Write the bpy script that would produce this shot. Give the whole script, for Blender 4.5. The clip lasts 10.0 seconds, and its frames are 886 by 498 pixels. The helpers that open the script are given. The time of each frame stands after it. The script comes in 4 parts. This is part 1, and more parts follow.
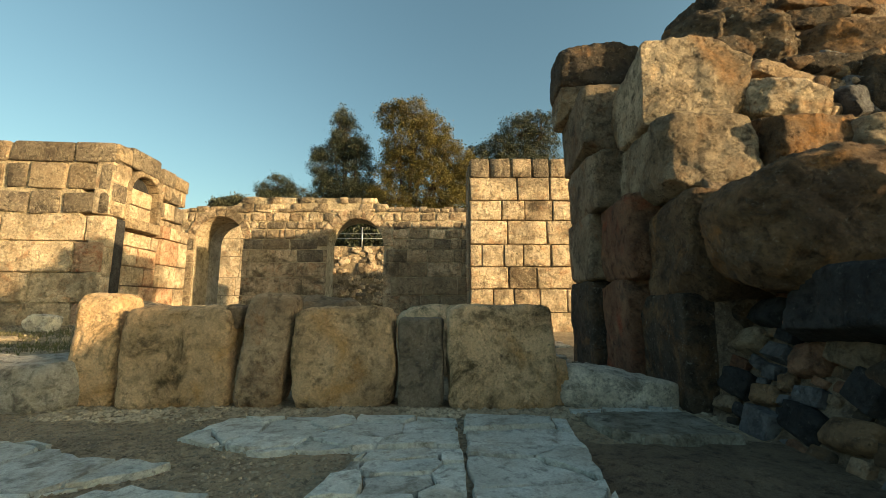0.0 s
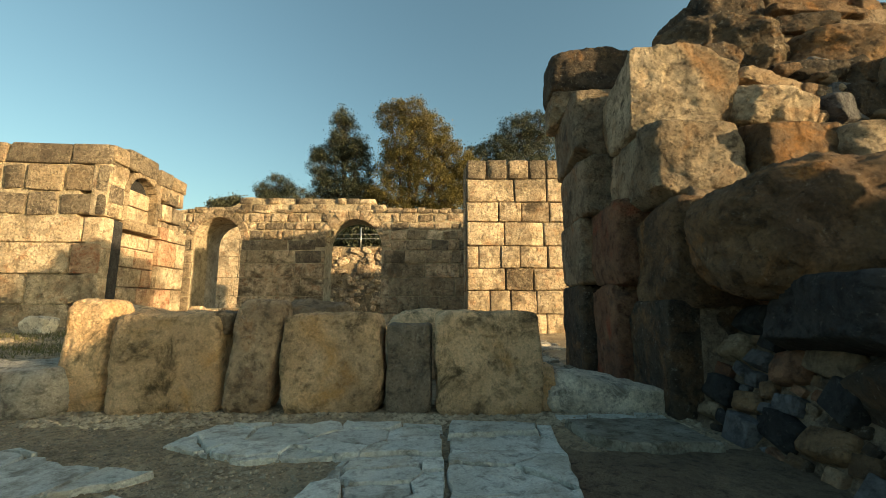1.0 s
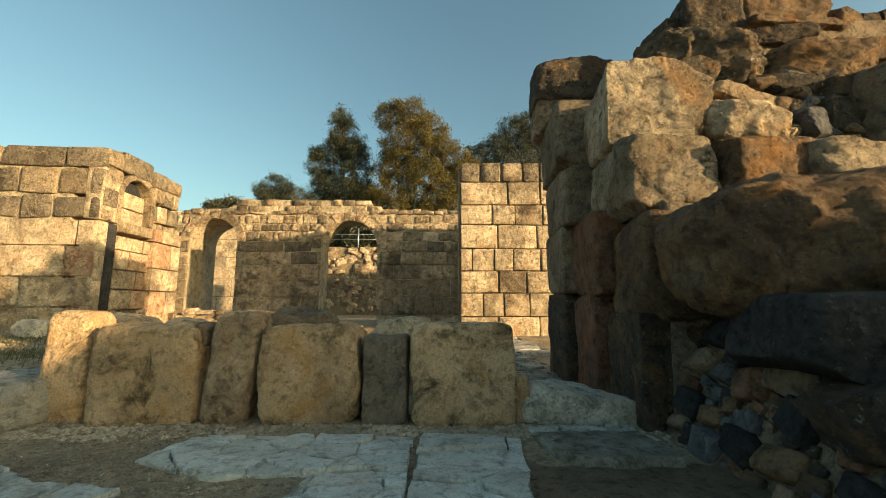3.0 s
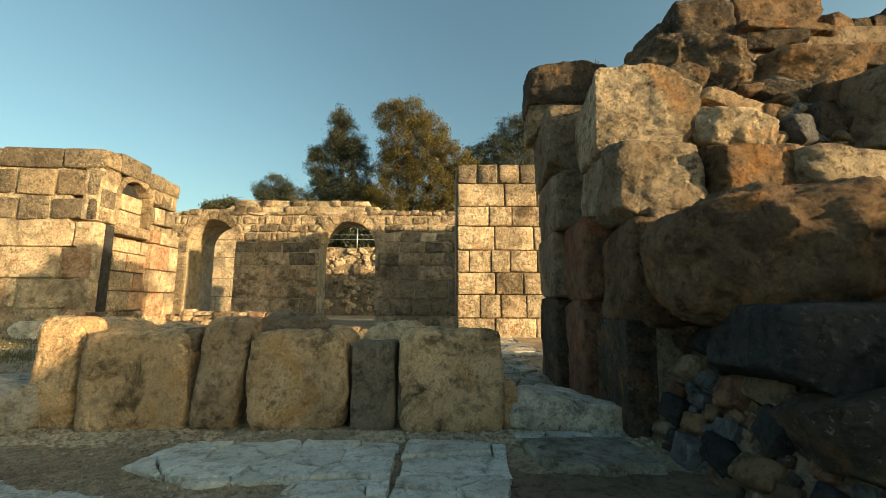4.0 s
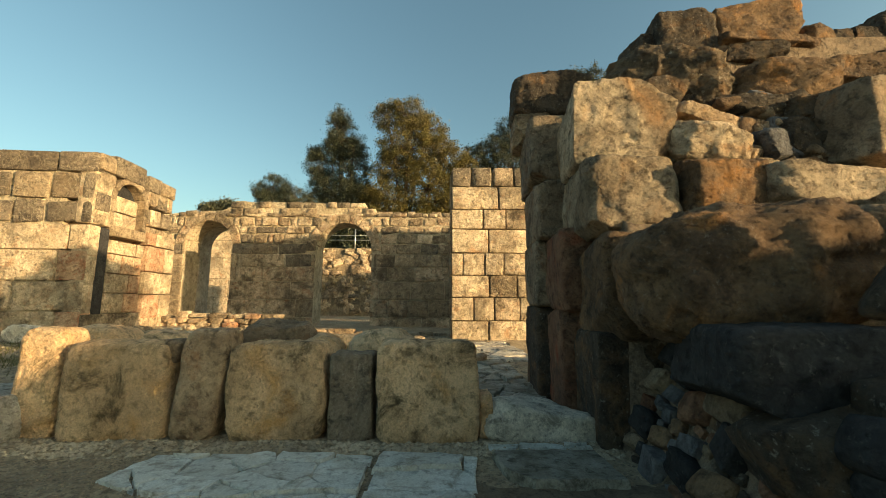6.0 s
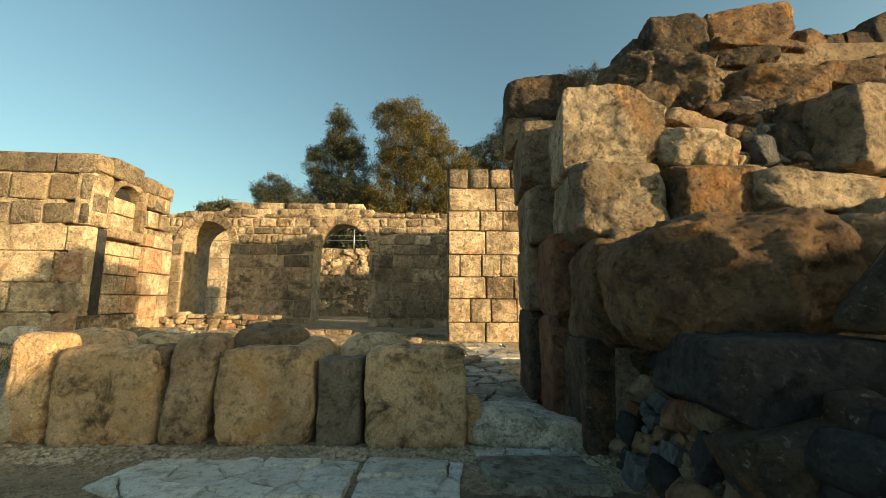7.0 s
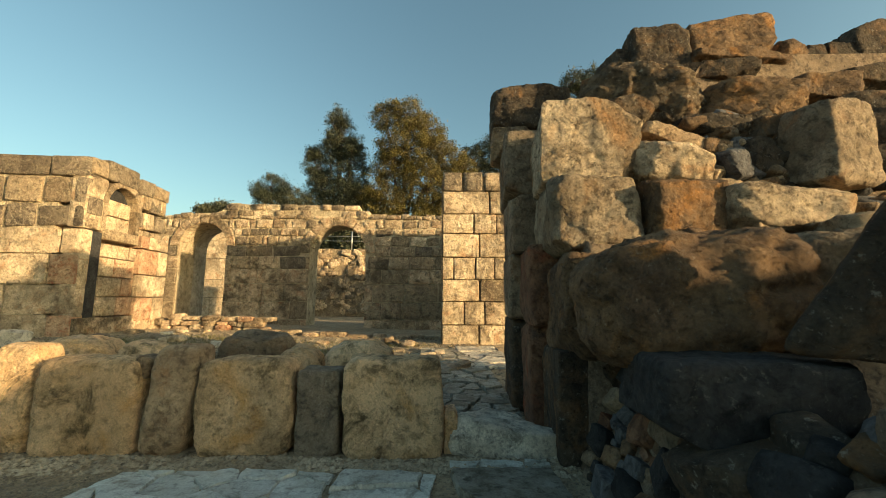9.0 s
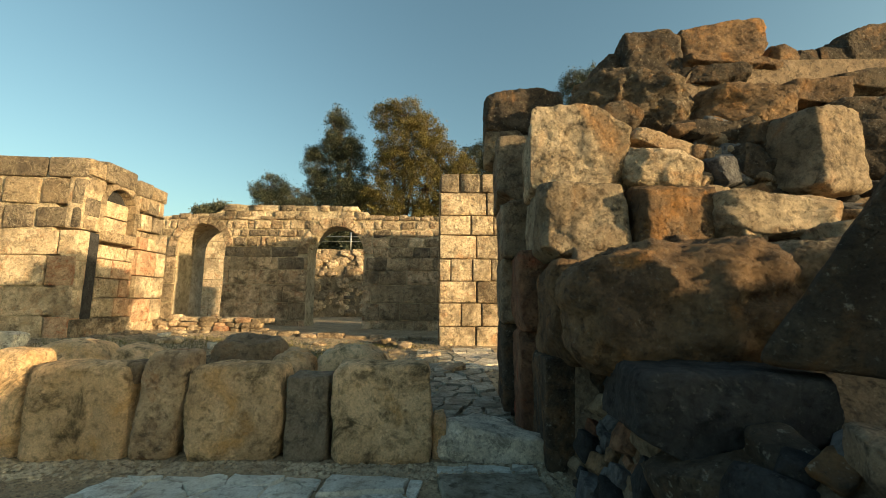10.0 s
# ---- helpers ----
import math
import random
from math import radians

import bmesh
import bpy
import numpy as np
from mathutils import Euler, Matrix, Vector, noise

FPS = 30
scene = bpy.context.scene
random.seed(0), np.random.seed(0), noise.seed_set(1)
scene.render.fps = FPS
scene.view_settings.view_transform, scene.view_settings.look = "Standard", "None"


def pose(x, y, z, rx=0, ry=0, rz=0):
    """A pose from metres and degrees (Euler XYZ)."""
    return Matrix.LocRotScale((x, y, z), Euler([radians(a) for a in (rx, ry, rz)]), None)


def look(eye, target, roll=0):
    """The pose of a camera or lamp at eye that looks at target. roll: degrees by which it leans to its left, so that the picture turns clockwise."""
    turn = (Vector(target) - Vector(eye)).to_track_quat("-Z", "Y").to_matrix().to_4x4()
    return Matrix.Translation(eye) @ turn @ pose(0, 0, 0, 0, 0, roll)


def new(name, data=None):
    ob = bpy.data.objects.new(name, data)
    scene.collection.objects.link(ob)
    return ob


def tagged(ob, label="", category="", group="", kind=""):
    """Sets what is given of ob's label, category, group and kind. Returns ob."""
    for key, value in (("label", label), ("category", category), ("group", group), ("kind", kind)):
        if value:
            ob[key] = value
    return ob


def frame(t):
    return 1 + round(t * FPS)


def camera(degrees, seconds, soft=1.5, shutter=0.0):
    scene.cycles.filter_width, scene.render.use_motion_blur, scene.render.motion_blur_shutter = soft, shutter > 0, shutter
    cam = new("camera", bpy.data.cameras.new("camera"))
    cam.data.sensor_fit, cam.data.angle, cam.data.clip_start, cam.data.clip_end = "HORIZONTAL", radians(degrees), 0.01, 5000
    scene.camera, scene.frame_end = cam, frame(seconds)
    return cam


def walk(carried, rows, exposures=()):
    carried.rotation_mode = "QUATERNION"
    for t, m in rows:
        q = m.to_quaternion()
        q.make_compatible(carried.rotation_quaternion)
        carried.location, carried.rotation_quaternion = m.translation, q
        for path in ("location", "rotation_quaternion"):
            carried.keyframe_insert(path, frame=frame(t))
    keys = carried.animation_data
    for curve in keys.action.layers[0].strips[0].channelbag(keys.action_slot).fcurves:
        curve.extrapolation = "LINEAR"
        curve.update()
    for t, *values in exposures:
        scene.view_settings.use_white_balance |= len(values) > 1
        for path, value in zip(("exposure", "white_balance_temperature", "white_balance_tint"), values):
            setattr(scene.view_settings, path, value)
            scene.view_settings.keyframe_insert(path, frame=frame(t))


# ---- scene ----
cam = camera(97.0, 10.0, soft=0.9)
METRES, EYE, TILT, LEAN, TURN = 0.75, 0.49, 8.0, 0.0, 0.0
ROWS = [
    (0.0, 0.0, 0.0, 0.0, 0.0, 0.0, -0.0),
    (0.5, 0.0427, -0.0085, 0.0244, -0.01, -0.04, 0.01),
    (1.0, 0.0851, -0.0174, 0.0488, -0.0, -0.05, -0.02),
    (1.5, 0.1282, -0.0266, 0.0739, -0.03, -0.13, -0.02),
    (2.0, 0.1706, -0.0344, 0.0989, -0.03, -0.16, -0.04),
    (2.5, 0.213, -0.0434, 0.1238, -0.03, -0.17, -0.06),
    (4.0, 0.3416, -0.0692, 0.1976, -0.01, -0.23, -0.11),
    (4.5, 0.3838, -0.0781, 0.2226, -0.01, -0.27, -0.13),
    (5.0, 0.4263, -0.0865, 0.2486, -0.01, -0.3, -0.15),
    (5.5, 0.4686, -0.0955, 0.2735, -0.0, -0.32, -0.17),
    (7.0, 0.596, -0.1206, 0.3469, 0.02, -0.37, -0.26),
    (7.5, 0.6387, -0.1292, 0.372, 0.01, -0.41, -0.28),
    (8.0, 0.681, -0.1376, 0.3978, 0.02, -0.44, -0.3),
    (8.5, 0.7231, -0.1461, 0.423, 0.02, -0.46, -0.32),
    (9.0, 0.7653, -0.1543, 0.448, 0.03, -0.48, -0.35),
    (9.5, 0.8077, -0.1626, 0.4731, 0.04, -0.5, -0.37),
    (10.0, 0.8499, -0.1705, 0.4983, 0.05, -0.52, -0.4),
]
walk(cam, [(t, pose(0, 0, EYE, TILT, LEAN, TURN) @ pose(METRES * x, METRES * y, METRES * z, 90 + pitch, roll, yaw)) for t, x, y, z, yaw, pitch, roll in ROWS],
     [(0.0, 0.98, 7250.0, -11.0), (10.0, 0.98, 7250.0, -11.0)])

# ---- light ----
SUN_AZ, SUN_EL = 64.0, 8.0          # degrees: to the right of straight behind, and above the horizon
sun_way = Vector((math.sin(radians(SUN_AZ)) * math.cos(radians(SUN_EL)), -math.cos(radians(SUN_AZ)) * math.cos(radians(SUN_EL)), math.sin(radians(SUN_EL))))
world = bpy.data.worlds.new("world")
scene.world = world
world.use_nodes = True
wn = world.node_tree.nodes
sky = wn.new("ShaderNodeTexSky")
sky.sky_type, sky.sun_disc = "NISHITA", False
sky.sun_elevation, sky.sun_rotation = radians(SUN_EL), math.atan2(sun_way.x, sun_way.y)
sky.air_density, sky.dust_density, sky.ozone_density = 1.0, 2.4, 1.7
wn["Background"].inputs["Strength"].default_value = 0.15
world.node_tree.links.new(sky.outputs["Color"], wn["Background"].inputs["Color"])
sun = new("sun", bpy.data.lights.new("sun", "SUN"))
sun.data.energy, sun.data.angle, sun.data.color = 4.9, radians(0.6), (1.0, 0.68, 0.44)
sun.matrix_world = look(sun_way * 60, (0, 0, 0))


# ---- materials ----
def rgb(c):
    return (*c, 1.0)


def stone_mat(name, light, dark, stain=(0.05, 0.045, 0.04), rust=None, stains=0.5, rough=0.9, bump=0.5, grain=1.0, vary=0.25, speck=0.0, patch=1.0, veins=0.0, soot=0.0):
    """Weathered stone: two tones, dark lichen stains, a rust tone, pits and grain, in metres."""
    m = bpy.data.materials.new(name)
    m.use_nodes = True
    n, l = m.node_tree.nodes, m.node_tree.links
    bsdf = n["Principled BSDF"]
    geo, info = n.new("ShaderNodeNewGeometry"), n.new("ShaderNodeObjectInfo")
    off = n.new("ShaderNodeVectorMath")
    off.operation = "MULTIPLY_ADD"
    off.inputs[1].default_value = (1, 1, 1)
    l.new(geo.outputs["Position"], off.inputs[0])
    rnd = n.new("ShaderNodeMath")
    rnd.operation = "MULTIPLY"
    rnd.inputs[1].default_value = 37.0
    l.new(info.outputs["Random"], rnd.inputs[0])
    l.new(rnd.outputs[0], off.inputs[2])

    def noise_node(scale, detail=6.0, rg=0.6, dist=0.0, by=None, whole=False):
        t = n.new("ShaderNodeTexNoise")
        t.inputs["Scale"].default_value, t.inputs["Detail"].default_value = scale * (by or grain), detail
        t.inputs["Roughness"].default_value, t.inputs["Distortion"].default_value = rg, dist
        l.new(geo.outputs["Position"] if whole else off.outputs[0], t.inputs["Vector"])
        return t

    def ramp(src, a, b):
        r = n.new("ShaderNodeMapRange")
        r.inputs["From Min"].default_value, r.inputs["From Max"].default_value = a, b
        r.interpolation_type = "SMOOTHSTEP"
        l.new(src, r.inputs["Value"])
        return r.outputs["Result"]

    def mix(fac, a, b, mode="MIX"):
        x = n.new("ShaderNodeMix")
        x.data_type, x.blend_type = "RGBA", mode
        for sock, val in ((x.inputs[0], fac), (x.inputs[6], a), (x.inputs[7], b)):
            if isinstance(val, tuple):
                sock.default_value = rgb(val)
            elif isinstance(val, float):
                sock.default_value = val
            else:
                l.new(val, sock)
        return x.outputs[2]

    broad, mid, fine = noise_node(2.2, 6, 0.65, 0.5, patch), noise_node(9, 8, 0.65, 0.4), noise_node(42, 8, 0.78)
    col = mix(ramp(broad.outputs["Fac"], 0.3, 0.7), light, dark)
    col = mix(ramp(mid.outputs["Fac"], 0.46, 0.72), col, tuple(c * 0.5 for c in dark))
    if rust:
        r_n = noise_node(2.6, 6, 0.6, 0.8, patch)
        col = mix(ramp(r_n.outputs["Color"], 0.5, 0.72), col, rust)
    s_n = noise_node(4.2, 10, 0.72, 0.5, patch)
    amount = n.new("ShaderNodeMath")
    amount.operation = "MULTIPLY"
    amount.inputs[1].default_value = stains
    l.new(ramp(s_n.outputs["Fac"], 0.5, 0.68), amount.inputs[0])
    col = mix(amount.outputs[0], col, stain)
    hole = noise_node(31, 5, 0.8, 0.3)
    h_a = n.new("ShaderNodeMath")
    h_a.operation = "MULTIPLY"
    h_a.inputs[1].default_value = 0.45
    l.new(ramp(hole.outputs["Fac"], 0.45, 0.32), h_a.inputs[0])
    col = mix(h_a.outputs[0], col, tuple(c * 0.3 for c in dark))
    if speck:
        sp = n.new("ShaderNodeMath")
        sp.operation = "MULTIPLY"
        sp.inputs[1].default_value = speck
        pale = noise_node(23, 4, 0.75)
        l.new(ramp(pale.outputs["Fac"], 0.58, 0.7), sp.inputs[0])
        col = mix(sp.outputs[0], col, (0.62, 0.58, 0.5))
    if soot:
        w_n = noise_node(0.9, 9, 0.66, 0.4, 1.0, True)
        w_a = n.new("ShaderNodeMath")
        w_a.operation = "MULTIPLY"
        w_a.inputs[1].default_value = soot
        l.new(ramp(w_n.outputs["Fac"], 0.48, 0.6), w_a.inputs[0])
        col = mix(w_a.outputs[0], col, (0.10, 0.075, 0.05))
    if veins:
        v_n = noise_node(3.4, 8, 0.7, 1.2, 1.0, True)
        band = n.new("ShaderNodeMath")
        band.operation = "ABSOLUTE"
        sub = n.new("ShaderNodeMath")
        sub.operation = "SUBTRACT"
        sub.inputs[1].default_value = 0.5
        l.new(v_n.outputs["Fac"], sub.inputs[0])
        l.new(sub.outputs[0], band.inputs[0])
        v_a = n.new("ShaderNodeMath")
        v_a.operation = "MULTIPLY"
        v_a.inputs[1].default_value = veins
        l.new(ramp(band.outputs[0], 0.022, 0.008), v_a.inputs[0])
        col = mix(v_a.outputs[0], col, (0.68, 0.57, 0.4))
    bright = n.new("ShaderNodeMapRange")
    bright.inputs["To Min"].default_value, bright.inputs["To Max"].default_value = 1 - vary, 1 + vary * 0.7
    l.new(info.outputs["Random"], bright.inputs["Value"])
    grain_r = n.new("ShaderNodeMapRange")
    grain_r.inputs["To Min"].default_value, grain_r.inputs["To Max"].default_value = 0.35, 1.65
    l.new(fine.outputs["Fac"], grain_r.inputs["Value"])
    tone = n.new("ShaderNodeMath")
    tone.operation = "MULTIPLY"
    l.new(bright.outputs[0], tone.inputs[0])
    l.new(grain_r.outputs[0], tone.inputs[1])
    scale_c = n.new("ShaderNodeVectorMath")
    scale_c.operation = "SCALE"
    l.new(col, scale_c.inputs[0])
    l.new(tone.outputs[0], scale_c.inputs["Scale"])
    l.new(scale_c.outputs[0], bsdf.inputs["Base Color"])
    bsdf.inputs["Roughness"].default_value = rough
    bsdf.inputs["Specular IOR Level"].default_value = 0.25
    pits = n.new("ShaderNodeTexVoronoi")
    pits.inputs["Scale"].default_value = 17 * grain
    l.new(off.outputs[0], pits.inputs["Vector"])
    sunk = n.new("ShaderNodeMath")
    sunk.operation = "MULTIPLY_ADD"
    sunk.inputs[1].default_value = 0.5
    l.new(ramp(hole.outputs["Fac"], 0.32, 0.45), sunk.inputs[0])
    l.new(mid.outputs["Fac"], sunk.inputs[2])
    summed = n.new("ShaderNodeMath")
    summed.operation = "MULTIPLY_ADD"
    summed.inputs[1].default_value = 0.35
    l.new(ramp(pits.outputs["Distance"], 0.0, 0.35), summed.inputs[0])
    l.new(sunk.outputs[0], summed.inputs[2])
    b1, b2 = n.new("ShaderNodeBump"), n.new("ShaderNodeBump")
    b1.inputs["Strength"].default_value, b1.inputs["Distance"].default_value = min(1.0, bump * 1.6), 0.06 / grain
    b2.inputs["Strength"].default_value, b2.inputs["Distance"].default_value = min(1.0, bump * 1.5), 0.02 / grain
    l.new(summed.outputs[0], b1.inputs["Height"])
    l.new(fine.outputs["Fac"], b2.inputs["Height"])
    l.new(b1.outputs[0], b2.inputs["Normal"])
    l.new(b2.outputs[0], bsdf.inputs["Normal"])
    return m


def plain_mat(name, col, rough=0.7, metal=0.0):
    m = bpy.data.materials.new(name)
    m.use_nodes = True
    b = m.node_tree.nodes["Principled BSDF"]
    b.inputs["Base Color"].default_value, b.inputs["Roughness"].default_value, b.inputs["Metallic"].default_value = rgb(col), rough, metal
    return m


def leaf_mat(name, a, b):
    m = bpy.data.materials.new(name)
    m.use_nodes = True
    n, l = m.node_tree.nodes, m.node_tree.links
    bsdf, geo = n["Principled BSDF"], n.new("ShaderNodeNewGeometry")
    x = n.new("ShaderNodeMix")
    x.data_type = "RGBA"
    x.inputs[6].default_value, x.inputs[7].default_value = rgb(a), rgb(b)
    l.new(geo.outputs["Random Per Island"], x.inputs[0])
    l.new(x.outputs[2], bsdf.inputs["Base Color"])
    bsdf.inputs["Roughness"].default_value = 0.55
    tr = n.new("ShaderNodeBsdfTranslucent")
    l.new(x.outputs[2], tr.inputs["Color"])
    ms = n.new("ShaderNodeMixShader")
    ms.inputs[0].default_value = 0.3
    l.new(bsdf.outputs[0], ms.inputs[1])
    l.new(tr.outputs[0], ms.inputs[2])
    l.new(ms.outputs[0], n["Material Output"].inputs["Surface"])
    return m


LIME = stone_mat("limestone", (0.74, 0.575, 0.405), (0.40, 0.285, 0.18), stain=(0.08, 0.064, 0.05), stains=0.75, rust=(0.42, 0.21, 0.11), bump=0.8, vary=0.24, veins=0.25, soot=0.85, patch=1.8, grain=0.75)
PALE = stone_mat("pale_limestone", (0.86, 0.70, 0.505), (0.60, 0.455, 0.30), stain=(0.2, 0.145, 0.095), stains=0.6, rust=(0.56, 0.32, 0.18), bump=0.75, vary=0.14, soot=0.5, patch=1.7, grain=0.75)
GREY = stone_mat("dark_weathered_stone", (0.29, 0.23, 0.165), (0.155, 0.12, 0.09), stains=0.5, bump=0.7, speck=0.25, veins=0.3, grain=0.75)
BASALT = stone_mat("basalt", (0.06, 0.058, 0.059), (0.028, 0.027, 0.028), stains=0.3, bump=0.5, speck=0.1, grain=1.6, patch=3)
SLATE = stone_mat("blue_grey_stone", (0.185, 0.183, 0.19), (0.105, 0.103, 0.108), stains=0.3, bump=0.5, speck=0.15, grain=1.6, patch=3)
RUST = stone_mat("rusty_stone", (0.33, 0.19, 0.115), (0.19, 0.095, 0.06), stain=(0.05, 0.045, 0.04), rust=(0.34, 0.085, 0.04), stains=0.6, bump=0.6, grain=1.6, patch=1.4)
RUIN = stone_mat("ruin_limestone", (0.68, 0.545, 0.385), (0.25, 0.183, 0.12), stain=(0.08, 0.062, 0.046), stains=0.85, rust=(0.40, 0.21, 0.09), bump=0.8, grain=1.7, speck=0.1, patch=1.0, soot=0.6)
# dark stone, its tone lowered further for the deep shade of the ruin
DARK = stone_mat("shade_dark_stone", (0.125, 0.097, 0.070), (0.05, 0.039, 0.031), stains=0.6, rust=(0.27, 0.15, 0.07), bump=0.8, grain=1.7, speck=0.3, patch=1.5)
BROWN = stone_mat("brown_boulder_stone", (0.29, 0.185, 0.105), (0.125, 0.082, 0.054), stains=0.6, rust=(0.46, 0.22, 0.075), bump=0.9, grain=1.7, speck=0.2, patch=1.5)
# RUIN darkened for faces turned from the sun; also among the small rubble
FACE_STONE = stone_mat("grey_brown_shade_limestone", (0.47, 0.365, 0.255), (0.25, 0.185, 0.125), stain=(0.06, 0.048, 0.038), stains=0.75, rust=(0.36, 0.17, 0.075), bump=0.8, grain=1.7, patch=1.2, soot=0.4)
CRUST = stone_mat("crusted_stone", (0.22, 0.165, 0.11), (0.075, 0.058, 0.043), stain=(0.04, 0.033, 0.027), stains=0.85, rust=(0.30, 0.16, 0.07), bump=1.0, grain=1.2, speck=0.35, patch=2.2)
RUBBLE = stone_mat("rubble_mortar", (0.37, 0.275, 0.19), (0.19, 0.14, 0.1), stains=0.5, bump=1.0, grain=3.0, speck=0.3, patch=3)
MORTAR = stone_mat("mortar", (0.42, 0.33, 0.22), (0.24, 0.18, 0.12), stains=0.5, bump=0.9, grain=2.0, speck=0.3)
LIMEMORTAR = stone_mat("lime_mortar", (0.72, 0.60, 0.43), (0.5, 0.4, 0.27), stains=0.35, bump=0.9, grain=0.75, soot=0.3)
PLASTER = stone_mat("old_lime_plaster", (0.60, 0.53, 0.43), (0.42, 0.36, 0.285), stain=(0.16, 0.13, 0.1), stains=0.45, bump=0.5, grain=0.75, soot=0.3)
WALLCORE = stone_mat("wall_core_mortar", (0.30, 0.23, 0.15), (0.15, 0.11, 0.075), stains=0.4, bump=0.9, grain=1.5, veins=0.6, soot=0.5)
WEATHER = stone_mat("brown_weathered_stone", (0.45, 0.34, 0.225), (0.27, 0.198, 0.13), stains=0.45, bump=0.75, vary=0.25, veins=0.35, patch=1.6, grain=0.75)
REDDISH = stone_mat("red_stained_limestone", (0.70, 0.50, 0.34), (0.52, 0.32, 0.2), stain=(0.38, 0.12, 0.06), stains=0.9, rust=(0.45, 0.15, 0.07), bump=0.7, vary=0.2, patch=1.4, grain=0.75)
NEAR = stone_mat("near_limestone", (0.64, 0.48, 0.32), (0.36, 0.25, 0.16), stains=0.5, rust=(0.46, 0.24, 0.12), bump=0.8, grain=1.8, speck=0.25, patch=2.2, soot=0.3)
SLAB = stone_mat("mossy_limestone", (0.90, 0.645, 0.40), (0.68, 0.455, 0.26), stain=(0.11, 0.08, 0.04), rust=(0.66, 0.36, 0.13), stains=0.95, bump=0.95, grain=2.1, patch=1.0, vary=0.12, speck=0.2, soot=0.35)
DAMP_SHADE = stone_mat("damp_shaded_soil", (0.33, 0.25, 0.165), (0.19, 0.142, 0.098), stains=0.4, bump=1.0, grain=3.0, speck=0.15)
KERBGREY = stone_mat("grey_kerb_stone", (0.33, 0.27, 0.20), (0.2, 0.16, 0.12), stains=0.4, bump=0.7, grain=2.0, patch=2.5, speck=0.2)
FLAG = stone_mat("pale_flagstone", (0.74, 0.75, 0.71), (0.54, 0.54, 0.49), stain=(0.2, 0.165, 0.12), rust=(0.40, 0.34, 0.24), stains=0.8, rough=0.55, bump=0.4, grain=2.6, vary=0.15, patch=1.3)
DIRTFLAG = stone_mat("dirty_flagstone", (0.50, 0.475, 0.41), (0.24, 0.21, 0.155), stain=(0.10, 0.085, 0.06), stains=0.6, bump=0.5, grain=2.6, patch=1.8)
EARTH = stone_mat("gravelly_earth", (0.52, 0.41, 0.27), (0.33, 0.25, 0.165), stain=(0.09, 0.075, 0.055), stains=0.45, bump=1.0, grain=3.0, speck=0.3, soot=0.2)
PEBBLE = stone_mat("pebble", (0.56, 0.47, 0.34), (0.33, 0.26, 0.18), stains=0.2, bump=0.3, grain=3.0, vary=0.4)
CHALK = stone_mat("chalky_white_stone", (0.84, 0.77, 0.66), (0.56, 0.49, 0.40), stain=(0.16, 0.14, 0.11), stains=0.75, bump=0.9, grain=2.0, patch=2.6)
GRASS = leaf_mat("grass", (0.08, 0.085, 0.025), (0.17, 0.14, 0.05))
LEAF_DARK = leaf_mat("dark_leaves", (0.025, 0.035, 0.02), (0.085, 0.09, 0.05))
LEAF_GOLD = leaf_mat("golden_green_leaves", (0.065, 0.065, 0.016), (0.18, 0.135, 0.032))
LEAF_GREY = leaf_mat("grey_green_leaves", (0.08, 0.09, 0.06), (0.13, 0.13, 0.08))
BARK = stone_mat("bark", (0.16, 0.11, 0.07), (0.09, 0.06, 0.04), stains=0.3, bump=0.8)
STEEL = plain_mat("galvanised_steel", (0.5, 0.5, 0.5), 0.4, 0.8)


# ---- builders ----
def mesh_from(name, bm, mat, smooth=True):
    me = bpy.data.meshes.new(name)
    bm.to_mesh(me)
    bm.free()
    me.materials.append(mat)
    if smooth:
        for p in me.polygons:
            p.use_smooth = True
    return me


def part(name, bm, mat, parent=None, label="", smooth=True, m=None):
    ob = new(name, mesh_from(name, bm, mat, smooth))
    if parent:
        ob.parent = parent
    if m is not None:
        ob.matrix_basis = m
    return tagged(ob, label)


